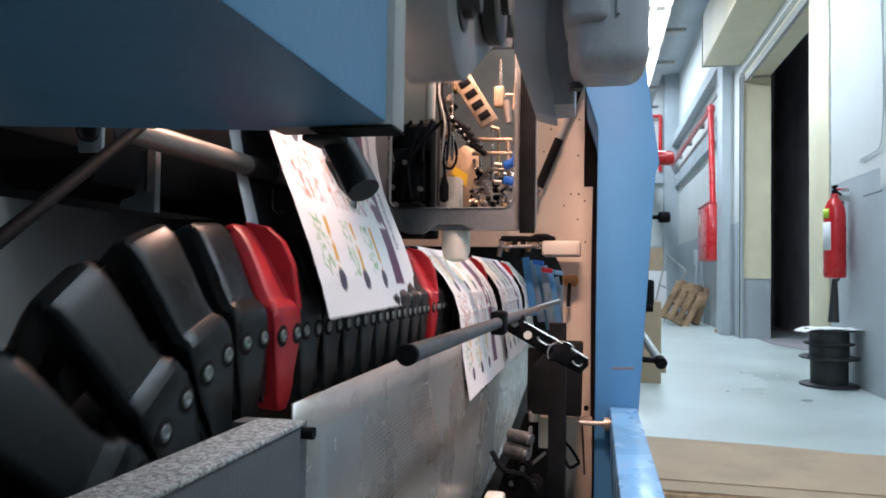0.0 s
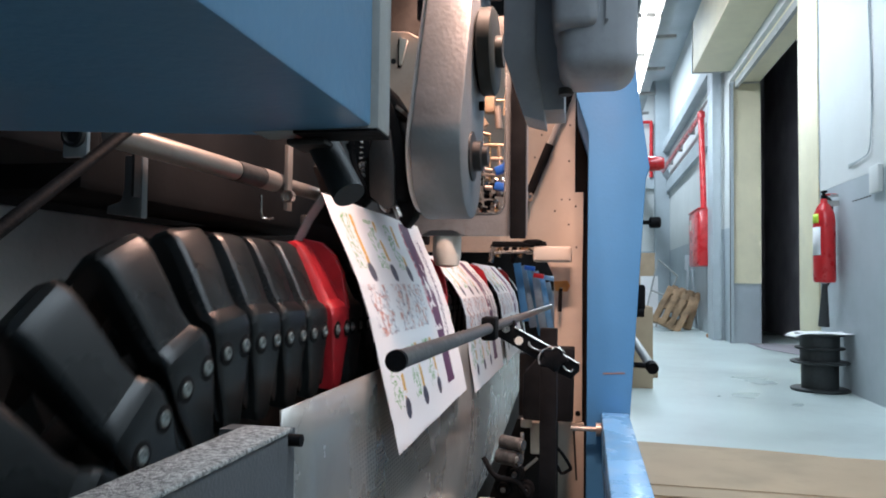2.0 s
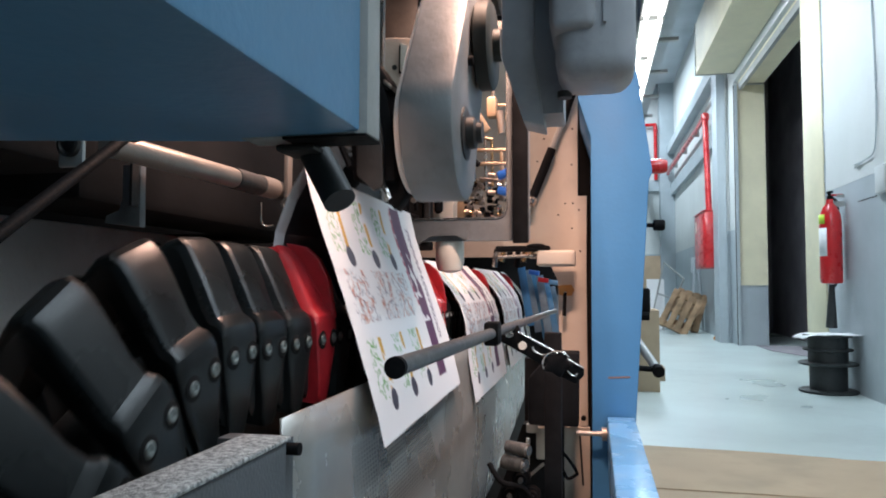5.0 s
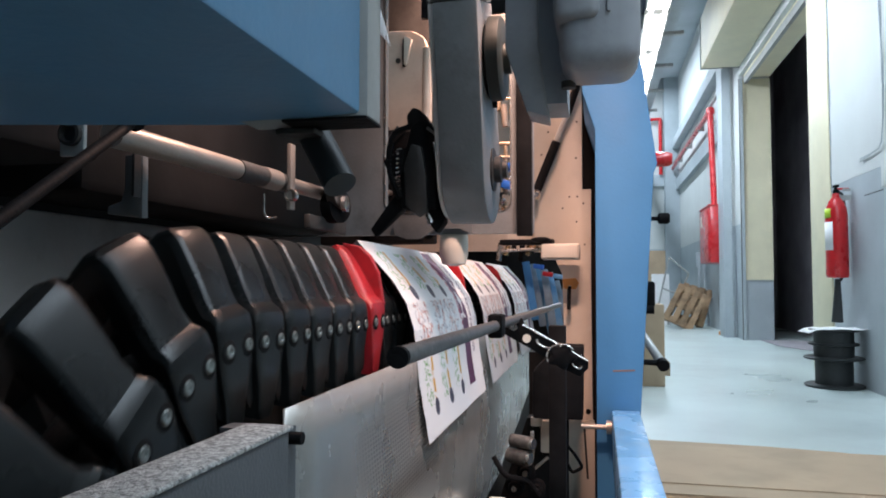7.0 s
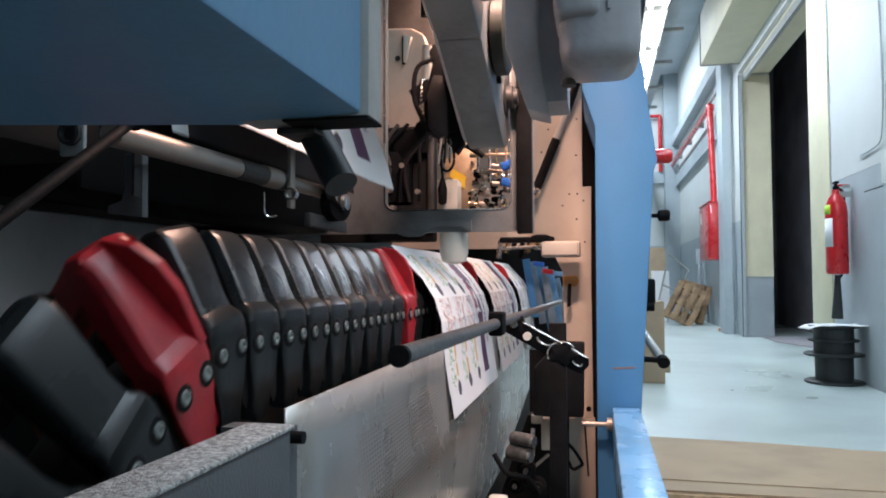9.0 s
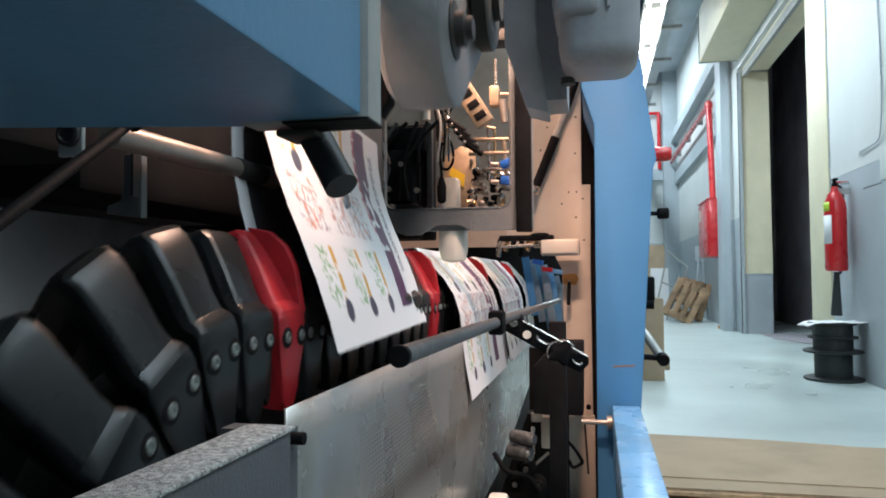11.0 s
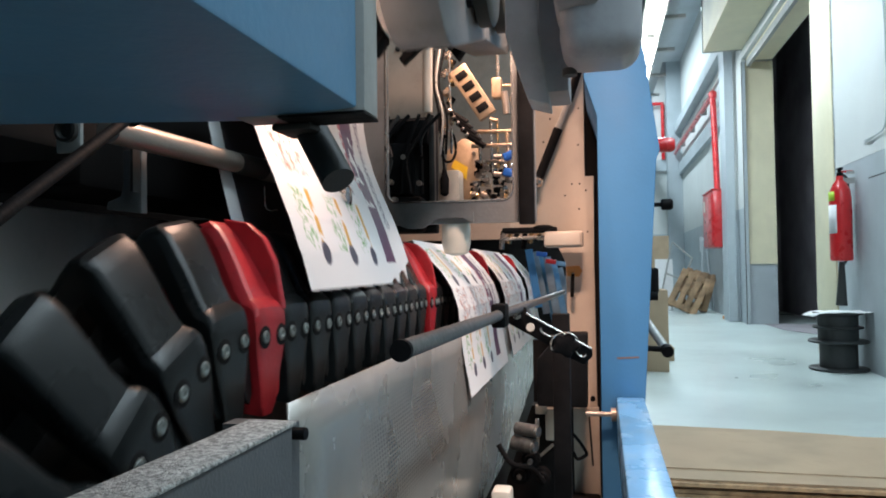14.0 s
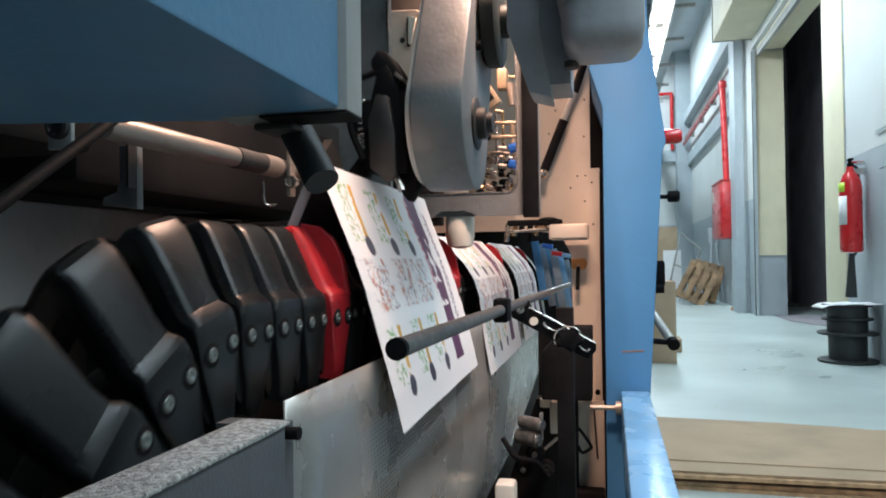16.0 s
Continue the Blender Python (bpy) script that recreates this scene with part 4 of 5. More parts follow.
grid = [[bm.verts.new((x, min(y, 2.3 if z > 0.43 else 1.63 + 5.8 * (max(z, 0.30) - 0.315)), z)) for y in ys] for x, z in prof]
for a, b in zip(grid, grid[1:]):
    for i in range(len(ys) - 1):
        if (a[i + 1].co - a[i].co).length > 1e-5 or (b[i + 1].co - b[i].co).length > 1e-5:
            bm.faces.new((a[i], a[i + 1], b[i + 1], b[i]))
chute = part("chute_plate", bm, M_CHUTE, mach, "satin dimpled sheet-metal chute")
so = chute.modifiers.new("thickness", "SOLIDIFY")
so.thickness = 0.002
# dark screen added so the space below the chain reads as shade
part("return_screen", B(-0.2235, -0.2195, 1.30, 5.0, 0.08, 0.60), M_DEEP, mach, "added dark screen hiding the chain's return run")
part("chute_bracket", B(-0.36, -0.215, 0.7, 0.74, 0.42, 0.44), M_DARK, chute)

# guide rod, clamp and post
BZ = 0.6735
rod = part("guide_rod", C((-0.118, 0.415, BZ), (-0.105, 2.0, 0.655), 0.0062, 24), M_ROD, mach, "worn dark guide rod")
part("end_cap", C((-0.118, 0.4135, BZ), (-0.118, 0.419, BZ), 0.0068, 24), M_BLACK, rod)
post = part("post", B(-0.0725, -0.0475, 1.06, 1.085, 0.16, 0.654, bevel=0.0015), M_BLACK, mach, "black square post")
part("clamp", B(-0.123, -0.106, 0.80, 0.83, 0.655, 0.682, bevel=0.003), M_BLACK, mach)
lever = part("slotted_lever", P([(-0.131, 0.664), (-0.105, 0.668), (-0.100, 0.655), (-0.0140, 0.6095), (-0.0140, 0.600), (-0.0254, 0.5886), (-0.0406, 0.5955), (-0.0897, 0.6235), (-0.1293, 0.645)], "y", 1.000, 1.008, bevel=0.0012), M_BLACK, mach, "black slotted clamp lever")
part("lever_edge", tube(bmesh.new(), [(-0.104, 0.999, 0.6590), (-0.058, 0.999, 0.6345), (-0.0150, 0.999, 0.6105)], 0.0016, 8), M_STEEL, lever, "bright line along the lever edge")
part("lever_slot", tube(bmesh.new(), bend([(-0.036, 0.997, 0.6070), (-0.032, 0.997, 0.6022), (-0.026, 0.997, 0.6000), (-0.0225, 0.997, 0.6035)]), 0.0016, 8), M_STEEL, lever, "bright slot edge")
part("lever_slot", tube(bmesh.new(), bend([(-0.084, 0.997, 0.6390), (-0.082, 0.997, 0.6335), (-0.072, 0.997, 0.6280), (-0.066, 0.997, 0.6275)]), 0.0016, 8), M_STEEL, lever, "bright slot edge")
# the lever's see-through hole is drawn as a pale disc
part("hole_disc", C((-0.098, 0.994, 0.6400), (-0.098, 0.999, 0.6400), 0.0058, 20), M_WHITE, lever, "pale disc standing in for a see-through hole")
part("clamp_screw", C((-0.116, 0.99, 0.657), (-0.116, 1.0, 0.657), 0.006, 12), M_STEEL, lever)
bm = bmesh.new()
star = []
for k in range(48):
    a = 2 * math.pi * k / 48
    r = 0.0165 + 0.0030 * math.cos(5 * a + 0.6)
    star.append((-0.0495 + r * 1.08 * math.cos(a), 0.6175 + r * 0.92 * math.sin(a)))
knob = part("star_knob", prism(bm, star, "y", 0.978, 0.996, bevel=0.003), M_BLACK, mach, "black star knob")
part("knob_edge", tube(bmesh.new(), [(-0.0495 + 0.0180 * 1.08 * math.cos(radians(a)), 0.9785, 0.6175 + 0.0172 * math.sin(radians(a))) for a in range(35, 215, 12)], 0.0011, 6), M_STEEL, knob, "bright arc along the knob's rim")
part("black_box", P([(-0.118, 0.472), (-0.118, 0.556), (-0.100, 0.575), (-0.075, 0.603), (-0.0265, 0.603), (-0.0285, 0.472)], "y", 1.30, 1.36, bevel=0.003), M_BLACK, mach, "black sensor box")
part("low_bracket", B(-0.1105, -0.088, 1.38, 1.40, 0.392, 0.453, bevel=0.003), M_CRM, mach, "cream upright bracket")
part("low_bracket", C((-0.1175, 1.375, 0.460), (-0.1175, 1.375, 0.445), 0.011, 18), M_CRM, mach, "cream cap")
part("chain_strip", B(-0.1225, -0.116, 1.30, 1.31, 0.40, 0.448, bevel=0.001), M_STEEL, mach, "bright link strip")
cable_plate = part("cream_cover", P([(-0.0605, 0.25), (-0.0605, 0.441), (-0.0095, 0.4435), (-0.0095, 0.25)], "y", 1.45, 1.462, bevel=0.001), M_CRM, mach, "cream cover plate")
part("angle", P([(-0.048, 0.4435), (-0.046, 0.476), (-0.0322, 0.476), (-0.0322, 0.431), (-0.036, 0.431), (-0.0385, 0.4435)], "y", 1.44, 1.449, bevel=0.001), M_CRM, cable_plate, "bent cream tab")
part("cover_slot", P([(-0.0315, 0.43), (-0.0275, 0.43), (-0.0215, 0.33), (-0.0255, 0.33)], "y", 1.4475, 1.4495), M_DARK, cable_plate)
part("cover_screw", C((-0.0215, 1.442, 0.462), (-0.0215, 1.450, 0.462), 0.005, 12), M_BLACK, cable_plate)
for x, z, r in ((-0.137, 0.429, 0.0115), (-0.143, 0.402, 0.0135)):
    rl = part("low_roller", C((x - 0.020, 1.31, z + 0.001), (x + 0.018, 1.29, z), r, 22), M_ROD, mach, "dark polished roller")
    part("roller_end", C((x + 0.018, 1.29, z), (x + 0.022, 1.288, z), r * 0.8, 18), M_STEEL, rl)
part("low_stay", C((-0.166, 1.36, 0.325), (-0.095, 1.36, 0.390), 0.0030, 8), M_TUBE, mach, "thin steel stay")
for x, z, r in ((-0.165, 0.378, 0.017), (-0.185, 0.350, 0.018), (-0.145, 0.348, 0.016)):
    f = part("low_fitting", lathe(bmesh.new(), (x + 0.030, 1.34, z - 0.012), [(r * 0.35, -0.012), (r * 0.6, -0.014), (r * 0.7, -0.006), (r, -0.006), (r, 0.012), (r * 0.6, 0.03)], 18, "y"), M_BLACK, mach, "black round fitting")
    part("fitting_bolt", C((x + 0.030, 1.318, z - 0.012), (x + 0.030, 1.335, z - 0.012), r * 0.28, 10), M_STEEL, f)
part("low_tube", tube(bmesh.new(), bend([(-0.19, 1.30, 0.40), (-0.165, 1.29, 0.37), (-0.13, 1.30, 0.36), (-0.11, 1.32, 0.33)]), 0.005), M_BLACK, mach)
part("low_block", B(-0.180, -0.148, 1.14, 1.18, 0.30, 0.366, bevel=0.006), M_WHITE, mach, "cream plastic cap")
# far hanging sheets drawn as strips, the bluish light put into their colour
M_STRIP = mat("blue_lit_strip", (0.19, 0.27, 0.34), 0.5, 0, 0.2, 25, 0.05, 200, (0.10, 0.14, 0.20), 0.5, 18)
for k, (x, z0, z1, m) in enumerate(((-0.205, 0.60, 0.782, M_BLUE2), (-0.186, 0.58, 0.775, M_STRIP), (-0.166, 0.555, 0.768, M_BLUE), (-0.146, 0.53, 0.758, M_STRIP), (-0.126, 0.515, 0.745, M_RAIL), (-0.105, 0.505, 0.725, M_STRIP), (-0.084, 0.50, 0.70, M_STRIP))):
    part("far_sheet_strip", B(x - 0.0115, x + 0.0115, 2.20 + 0.014 * (k % 3), 2.205 + 0.014 * (k % 3), z0, z1, bevel=0.001, turn=pose(0, 0, 0, 0, -9 - 2 * (k % 3), 0)), m, mach, "bluish strip standing in for a far hanging sheet")
for k, (x, z) in enumerate(((-0.178, 0.765), (-0.150, 0.742), (-0.118, 0.735))):
    part("sheet_patch", B(x - 0.016, x + 0.016, 2.17, 2.19, z - 0.007, z + 0.007, bevel=0.002, turn=pose(0, 0, 0, 0, 8, 0)), (M_BLUEFIT, M_REDP, M_RAIL)[k], mach, "coloured patch among the far sheets")
# near-black block stands in for the shade behind the low fittings
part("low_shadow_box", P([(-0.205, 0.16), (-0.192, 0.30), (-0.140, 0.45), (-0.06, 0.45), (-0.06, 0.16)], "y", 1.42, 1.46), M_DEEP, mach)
part("wire_hook", tube(bmesh.new(), bend([(-0.058, 1.36, 0.4115), (-0.045, 1.36, 0.396), (-0.0335, 1.36, 0.377), (-0.036, 1.36, 0.372), (-0.050, 1.36, 0.365), (-0.058, 1.36, 0.378)]), 0.003), M_BLACK, mach)
part("side_rod", C((-0.045, 1.54, 0.45), (-0.030, 1.54, 0.25), 0.004, 8), M_BLACK, mach)
# dark sheet added where the inside lies in shade beside the post
part("inner_shade", B(-0.155, -0.045, 1.62, 1.66, 0.16, 0.56), M_DEEP, mach, "dark sheet for the shade inside the machine")
part("low_valve", B(-0.07, -0.01, 1.38, 1.42, 0.22, 0.285, bevel=0.004), M_BLACK, mach)
part("low_valve", C((-0.06, 1.37, 0.25), (-0.02, 1.37, 0.25), 0.012, 14), M_BRASS, mach)

# controls beyond the column
part("beacon", lathe(bmesh.new(), (0.125, 1.70, 1.002), [(0.012, 0), (0.017, 0.004), (0.017, 0.036), (0.013, 0.044)], 20, "x"), M_REDP, mach, "red stop button")
part("beacon_stalk", C((0.09, 1.70, 1.002), (0.128, 1.70, 1.002), 0.006, 12), M_BLACK, mach)
part("knob", lathe(bmesh.new(), (0.136, 1.70, 0.865), [(0.010, 0), (0.013, 0.003), (0.013, 0.022), (0.010, 0.026)], 18, "x"), M_BLACK, mach, "black knob")
part("knob_stalk", C((0.07, 1.70, 0.865), (0.138, 1.70, 0.865), 0.005, 12), M_BLACK, mach)
part("low_knob", B(0.10, 0.128, 1.70, 1.73, 0.66, 0.72, bevel=0.006), M_BLACK, mach)
part("low_knob", C((0.09, 1.70, 0.655), (0.125, 1.70, 0.655), 0.010, 14), M_BLACK, mach)
part("side_box", B(0.03, 0.095, 1.62, 2.0, 0.60, 1.05, bevel=0.004), M_BLUE2, mach)
tb = part("towel_tube", C((0.10, 2.05, 0.60), (0.149, 1.80, 0.522), 0.011, 18), M_GREYL, mach, "pale tube with a black cap")
part("cap", C((0.1485, 1.803, 0.523), (0.152, 1.785, 0.517), 0.0145, 18), M_BLACK, tb)
part("cap_bar", C((0.09, 1.80, 0.525), (0.149, 1.80, 0.522), 0.007, 12), M_BLACK, tb)

# rollers and brackets under the beam
part("shaft", C((-0.30, 0.39, 0.8127), (-0.30, 0.60, 0.8155), 0.0085, 20), M_TUBE, mach, "satin steel shaft")
part("shaft", C((-0.30, 0.60, 0.8155), (-0.30, 0.78, 0.818), 0.0072, 20), M_TUBE, mach)
part("collar", C((-0.30, 0.595, 0.8155), (-0.30, 0.625, 0.8158), 0.0098, 20), M_TUBE, mach)
part("shaft_bracket", B(-0.2925, -0.288, 0.632, 0.643, 0.789, 0.853, bevel=0.001), M_TUBE, mach)
part("bracket_eye", lathe(bmesh.new(), (-0.2885, 0.634, 0.8025), [(0.0030, 0), (0.0045, -0.003), (0.0062, -0.003), (0.0062, 0.004), (0.004, 0.005)], 18, "y"), M_STEEL, mach)
part("bracket_eye", lathe(bmesh.new(), (-0.275, 0.738, 0.805), [(0.004, 0), (0.009, 0.001), (0.009, 0.006), (0.004, 0.007)], 16, "x"), M_STEEL, mach)
part("bracket_arm", P([(0.69, 0.84), (0.722, 0.805), (0.745, 0.795), (0.752, 0.815), (0.71, 0.855)], "x", -0.286, -0.276), M_DARK, mach)
part("lever_bar", C((-0.214, 0.20, 0.729), (-0.261, 0.36, 0.813), 0.0031, 14), M_BLACK, mach, "dark lever bar")
part("bearing_block", B(-0.2905, -0.2750, 0.335, 0.338, 0.7885, 0.8115, bevel=0.001), M_GREYL, mach, "pale bearing plate")
part("bearing", lathe(bmesh.new(), (-0.2826, 0.335, 0.8006), [(0.0026, -0.001), (0.0040, -0.001), (0.0050, -0.0035), (0.0068, -0.003), (0.0068, 0.001)], 24, "y"), M_DARK, mach)
part("gusset", P([(-0.331, 0.810), (-0.3165, 0.810), (-0.3160, 0.7645), (-0.345, 0.768), (-0.344, 0.7735), (-0.3335, 0.777), (-0.331, 0.785)], "y", 0.445, 0.452, bevel=0.001), M_GREY, mach, "grey cast gusset")
part("gusset_arm", B(-0.3185, -0.3165, 0.436, 0.444, 0.779, 0.830), M_DARK, mach)
part("shaft_sleeve", C((-0.30, 0.548, 0.8148), (-0.30, 0.640, 0.8160), 0.0092, 22), M_DARK, mach, "dark sleeve on the shaft")
part("small_hook", tube(bmesh.new(), bend([(-0.300, 0.60, 0.800), (-0.300, 0.602, 0.782), (-0.296, 0.604, 0.778), (-0.290, 0.606, 0.779)]), 0.0010, 6), M_STEEL, mach, "thin bright wire hook")
# near-black boxes put the shade under the beam into colour
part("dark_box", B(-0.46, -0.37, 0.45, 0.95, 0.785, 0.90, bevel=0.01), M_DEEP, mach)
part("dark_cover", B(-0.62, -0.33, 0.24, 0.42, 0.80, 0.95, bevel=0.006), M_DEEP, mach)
part("lever_knob", C((-0.256, 0.352, 0.8105), (-0.272, 0.372, 0.8175), 0.0062, 16), M_BLACK, mach, "black lever knob")
part("clamp_disc", C((-0.290, 0.742, 0.803), (-0.277, 0.738, 0.803), 0.019, 24), M_BLACK, mach)
part("clamp_plate", B(-0.30, -0.292, 0.69, 0.80, 0.775, 0.79, bevel=0.002), M_DARK, mach)

# ---- link chain ----
PITCH = 0.0514
LINKS = 160
SPEED = 10 * PITCH / 2.78
Y0, ZR, RAD = 0.466, 0.675, 0.180
STRAIGHT = (LINKS * PITCH - 2 * math.pi * RAD) / 2
ZC = ZR - RAD


def loop_pose(s):
    """Place on the closed loop: s runs towards the camera along the top; 0 is where the near wheel begins."""
    s = s % (LINKS * PITCH)
    arc = math.pi * RAD
    if s < arc:
        a = s / RAD
        y, z, turn = Y0 - RAD * math.sin(a), ZC + RAD * math.cos(a), a
    elif s < arc + STRAIGHT:
        y, z, turn = Y0 + (s - arc), ZC - RAD, math.pi
    elif s < 2 * arc + STRAIGHT:
        a = math.pi + (s - arc - STRAIGHT) / RAD
        y, z, turn = Y0 + STRAIGHT - RAD * math.sin(a), ZC + RAD * math.cos(a), a
    else:
        y, z, turn = Y0 + (LINKS * PITCH - s), ZR, 0.0
    return pose(0, y, z, math.degrees(turn))


def link_mesh(red):
    """One saddle link in its own space: y along the chain, the rivet line at height 0."""
    bm = bmesh.new()
    h = PITCH * 0.492
    o = 0.0030 if red else 0.0
    # outline of the cross-section, outer side then over the ridge to the back: across, height, share of the width, depth of the joint
    sec = [(-0.262, -0.056, 0.30, 0.30, 0.0), (-0.2440 + o, -0.058, 0.30, 0.30, 0.3), (-0.2425 + o, -0.051, 0.50, 0.44, 0.3), (-0.2412 + o, -0.036, 0.60, 0.52, 0.3), (-0.2398 + o, -0.012, 0.86, 0.84, 0.4),
           (-0.2392 + o, 0.010, 0.95, 0.93, 0.4), (-0.2394 + o, 0.0165, 0.95, 0.92, 0.5), (-0.2406 + o, 0.0212, 0.93, 0.90, 0.6), (-0.2432 + o, 0.0248, 0.92, 0.86, 0.8), (-0.2478 + o, 0.0286, 0.92, 0.74, 1.2),
           (-0.254 + o, 0.039, 0.90, 0.72, 1.5), (-0.262 + o, 0.053, 0.89, 0.84, 1.5), (-0.2735 + o, 0.0705, 0.88, 0.97, 1.3), (-0.278, 0.0770 + o, 0.88, 0.97, 1.3), (-0.2825, 0.0812 + o, 0.88, 0.97, 1.4), (-0.288, 0.0832 + o, 0.88, 0.97, 1.4),
           (-0.298, 0.0802 + o, 0.86, 0.95, 1.2), (-0.306, 0.0725, 0.84, 0.92, 1.0), (-0.345, 0.024, 0.9, 0.8, 1.0), (-0.350, 0.0, 0.8, 0.7, 0.5), (-0.350, -0.045, 0.6, 0.6, 0.5), (-0.335, -0.045, 0.6, 0.6, 0),
           (-0.325, 0.01, 0.8, 0.7, 0), (-0.288, 0.060, 0.9, 0.9, 0), (-0.262, 0.015, 0.8, 0.65, 0)]
    rows = []
    for u, inset in ((-1.0, 0.0050), (-0.96, 0.0030), (-0.88, 0.0012), (-0.74, 0.0003), (-0.5, 0.0), (0.5, 0.0), (0.74, 0.0004), (0.88, 0.0016), (0.96, 0.0036), (1.0, 0.0058)):
        ring = []
        for i, (x, z, near, far, dj) in enumerate(sec):
            k = inset * dj
            lean = 0.016 * min(1, max(0, (z - 0.018) / 0.06))
            ring.append(bm.verts.new((x - k * (1 if x > -0.285 else -1), u * h * (near if u < 0 else far) + lean, z - (k * 0.8 if 5 < i < 19 else 0))))
        rows.append(ring)
    n = len(sec)
    for a, b in zip(rows, rows[1:]):
        for i in range(n):
            j = (i + 1) % n
            bm.faces.new((a[i], a[j], b[j], b[i]))
    bm.faces.new(rows[0][::-1])
    bm.faces.new(rows[-1])
    # narrow tongue of the inner plate between two links
    prism(bm, [(h - 0.0075, 0.006), (h + 0.0075, 0.006), (h + 0.0045, -0.044), (h, -0.050), (h - 0.0045, -0.044)], "x", -0.250, -0.2465)
    if red:
        # pusher fin standing out of the saddle on the far side of the link
        prism(bm, [(-0.287, 0.089), (-0.266, 0.085), (-0.252, 0.073), (-0.243, 0.055), (-0.2365, 0.018), (-0.2420, 0.018), (-0.272, 0.068)], "y", 0.015, 0.0235, bevel=0.0015)
    bmesh.ops.recalc_face_normals(bm, faces=bm.faces)
    me = bpy.data.meshes.new("link")
    bm.to_mesh(me)
    bm.free()
    smooth(me, 16)
    me.materials.append(M_RED if red else M_LINK)
    return me


def rivet_mesh():
    bm = lathe(bmesh.new(), (-0.2405, 0, 0), [(0.0048, 0), (0.0048, 0.0020), (0.0040, 0.0026), (0.0020, 0.0026), (0.0016, 0.0018)], 12, "x")
    bmesh.ops.recalc_face_normals(bm, faces=bm.faces)
    me = bpy.data.meshes.new("rivet")
    bm.to_mesh(me)
    bm.free()
    smooth(me)
    me.materials.append(M_RIVET)
    return me


def washer_mesh():
    """The dark countersunk seat round a rivet."""
    bm = lathe(bmesh.new(), (-0.2405, 0, 0), [(0.0084, 0), (0.0084, 0.0012), (0.0078, 0.0014)], 14, "x")
    bmesh.ops.recalc_face_normals(bm, faces=bm.faces)
    me = bpy.data.meshes.new("rivet_seat")
    bm.to_mesh(me)
    bm.free()
    smooth(me)
    me.materials.append(M_DEEP)
    return me


LINK, REDLINK, RIVET, SEAT = link_mesh(False), link_mesh(True), rivet_mesh(), washer_mesh()
RED9 = 0.898      # a red link stands here at 9.0 s
S9 = Y0 - RED9
chain = []
for i in range(LINKS):
    red = i % 10 == 0
    lk = new("chain_link", REDLINK if red else LINK)
    lk.parent = mach
    tagged(lk, "red pusher link" if red else "")
    for dy in (-PITCH / 4, PITCH / 4):
        for nm, me in (("rivet", RIVET), ("rivet_seat", SEAT)):
            rv = new(nm, me)
            rv.parent = lk
            rv.location = (0.0030 if red else 0.0, dy, 0)
    chain.append((lk, S9 + i * PITCH))
part("near_wheel", lathe(bmesh.new(), (-0.31, Y0, ZC), [(0.18, 0), (0.185, 0.01), (0.185, 0.03), (0.06, 0.035), (0.04, 0.045)], 40, "x"), M_DARK, mach, "dark chain wheel")
part("far_wheel", lathe(bmesh.new(), (-0.31, Y0 + STRAIGHT, ZC), [(0.18, 0), (0.185, 0.01), (0.185, 0.03), (0.06, 0.035)], 40, "x"), M_DARK, mach, "dark chain wheel")
part("chain_bed", B(-0.312, -0.27, Y0 + 0.03, Y0 + STRAIGHT, 0.60, 0.70), M_DARK, mach, "dark rail under the chain")
part("chain_bed_web", B(-0.30, -0.285, Y0 + 0.05, Y0 + STRAIGHT, 0.44, 0.60), M_DARK, mach)

# ---- rotating lifter with two arms ----
RY, RZ, RR = 0.90, 1.086, 0.223
SPIN = 180 / 2.78
HX = -0.141
rotor = new("lifter")
rotor.parent = mach
PLACE[rotor] = Vector((0, 0, 0))
tagged(rotor, "grey two-armed rotating lifter")
for s in (1, -1):
    bm = bmesh.new()
    pts = []
    for k in range(25):
        a = radians(180 + 180 * k / 24)
        pts.append((0.080 * math.cos(a), s * (-RR + 0.075 * math.sin(a))))
    pts += [(0.066, 0.0), (-0.062, 0.0)]
    prism(bm, pts, "x", HX - 0.058, HX, bevel=0.004)
    arm = part("arm", bm, M_GREY, rotor, "grey cast lifter arm", local=True)
    part("arm_edge", P([(p[0] * 0.86, s * -RR + (p[1] - s * -RR) * 0.9) for p in pts[:-2]] + [(0.05, 0), (-0.05, 0)], "x", HX - 0.066, HX - 0.058, bevel=0.003), M_PANEL, arm, local=True)
    part("hub", lathe(bmesh.new(), (HX, 0, -s * RR), [(0.030, 0), (0.030, 0.002), (0.026, 0.003), (0.018, 0.003), (0.018, 0.012), (0.012, 0.014), (0.012, 0.020)], 28, "x"), M_DARK, arm, "dark hub", local=True)
    part("belt_wheel", lathe(bmesh.new(), (HX + 0.002, 0, -s * 0.075), [(0.05, 0), (0.055, 0.003), (0.055, 0.018), (0.05, 0.021), (0.02, 0.021), (0.02, 0.030)], 32, "x"), M_WHEEL, arm, "grey drive wheel", local=True)
    part("screw", C((HX, 0.03, -s * 0.135), (HX + 0.006, 0.03, -s * 0.135), 0.006, 10), M_BLACK, arm, local=True)
grippers = []
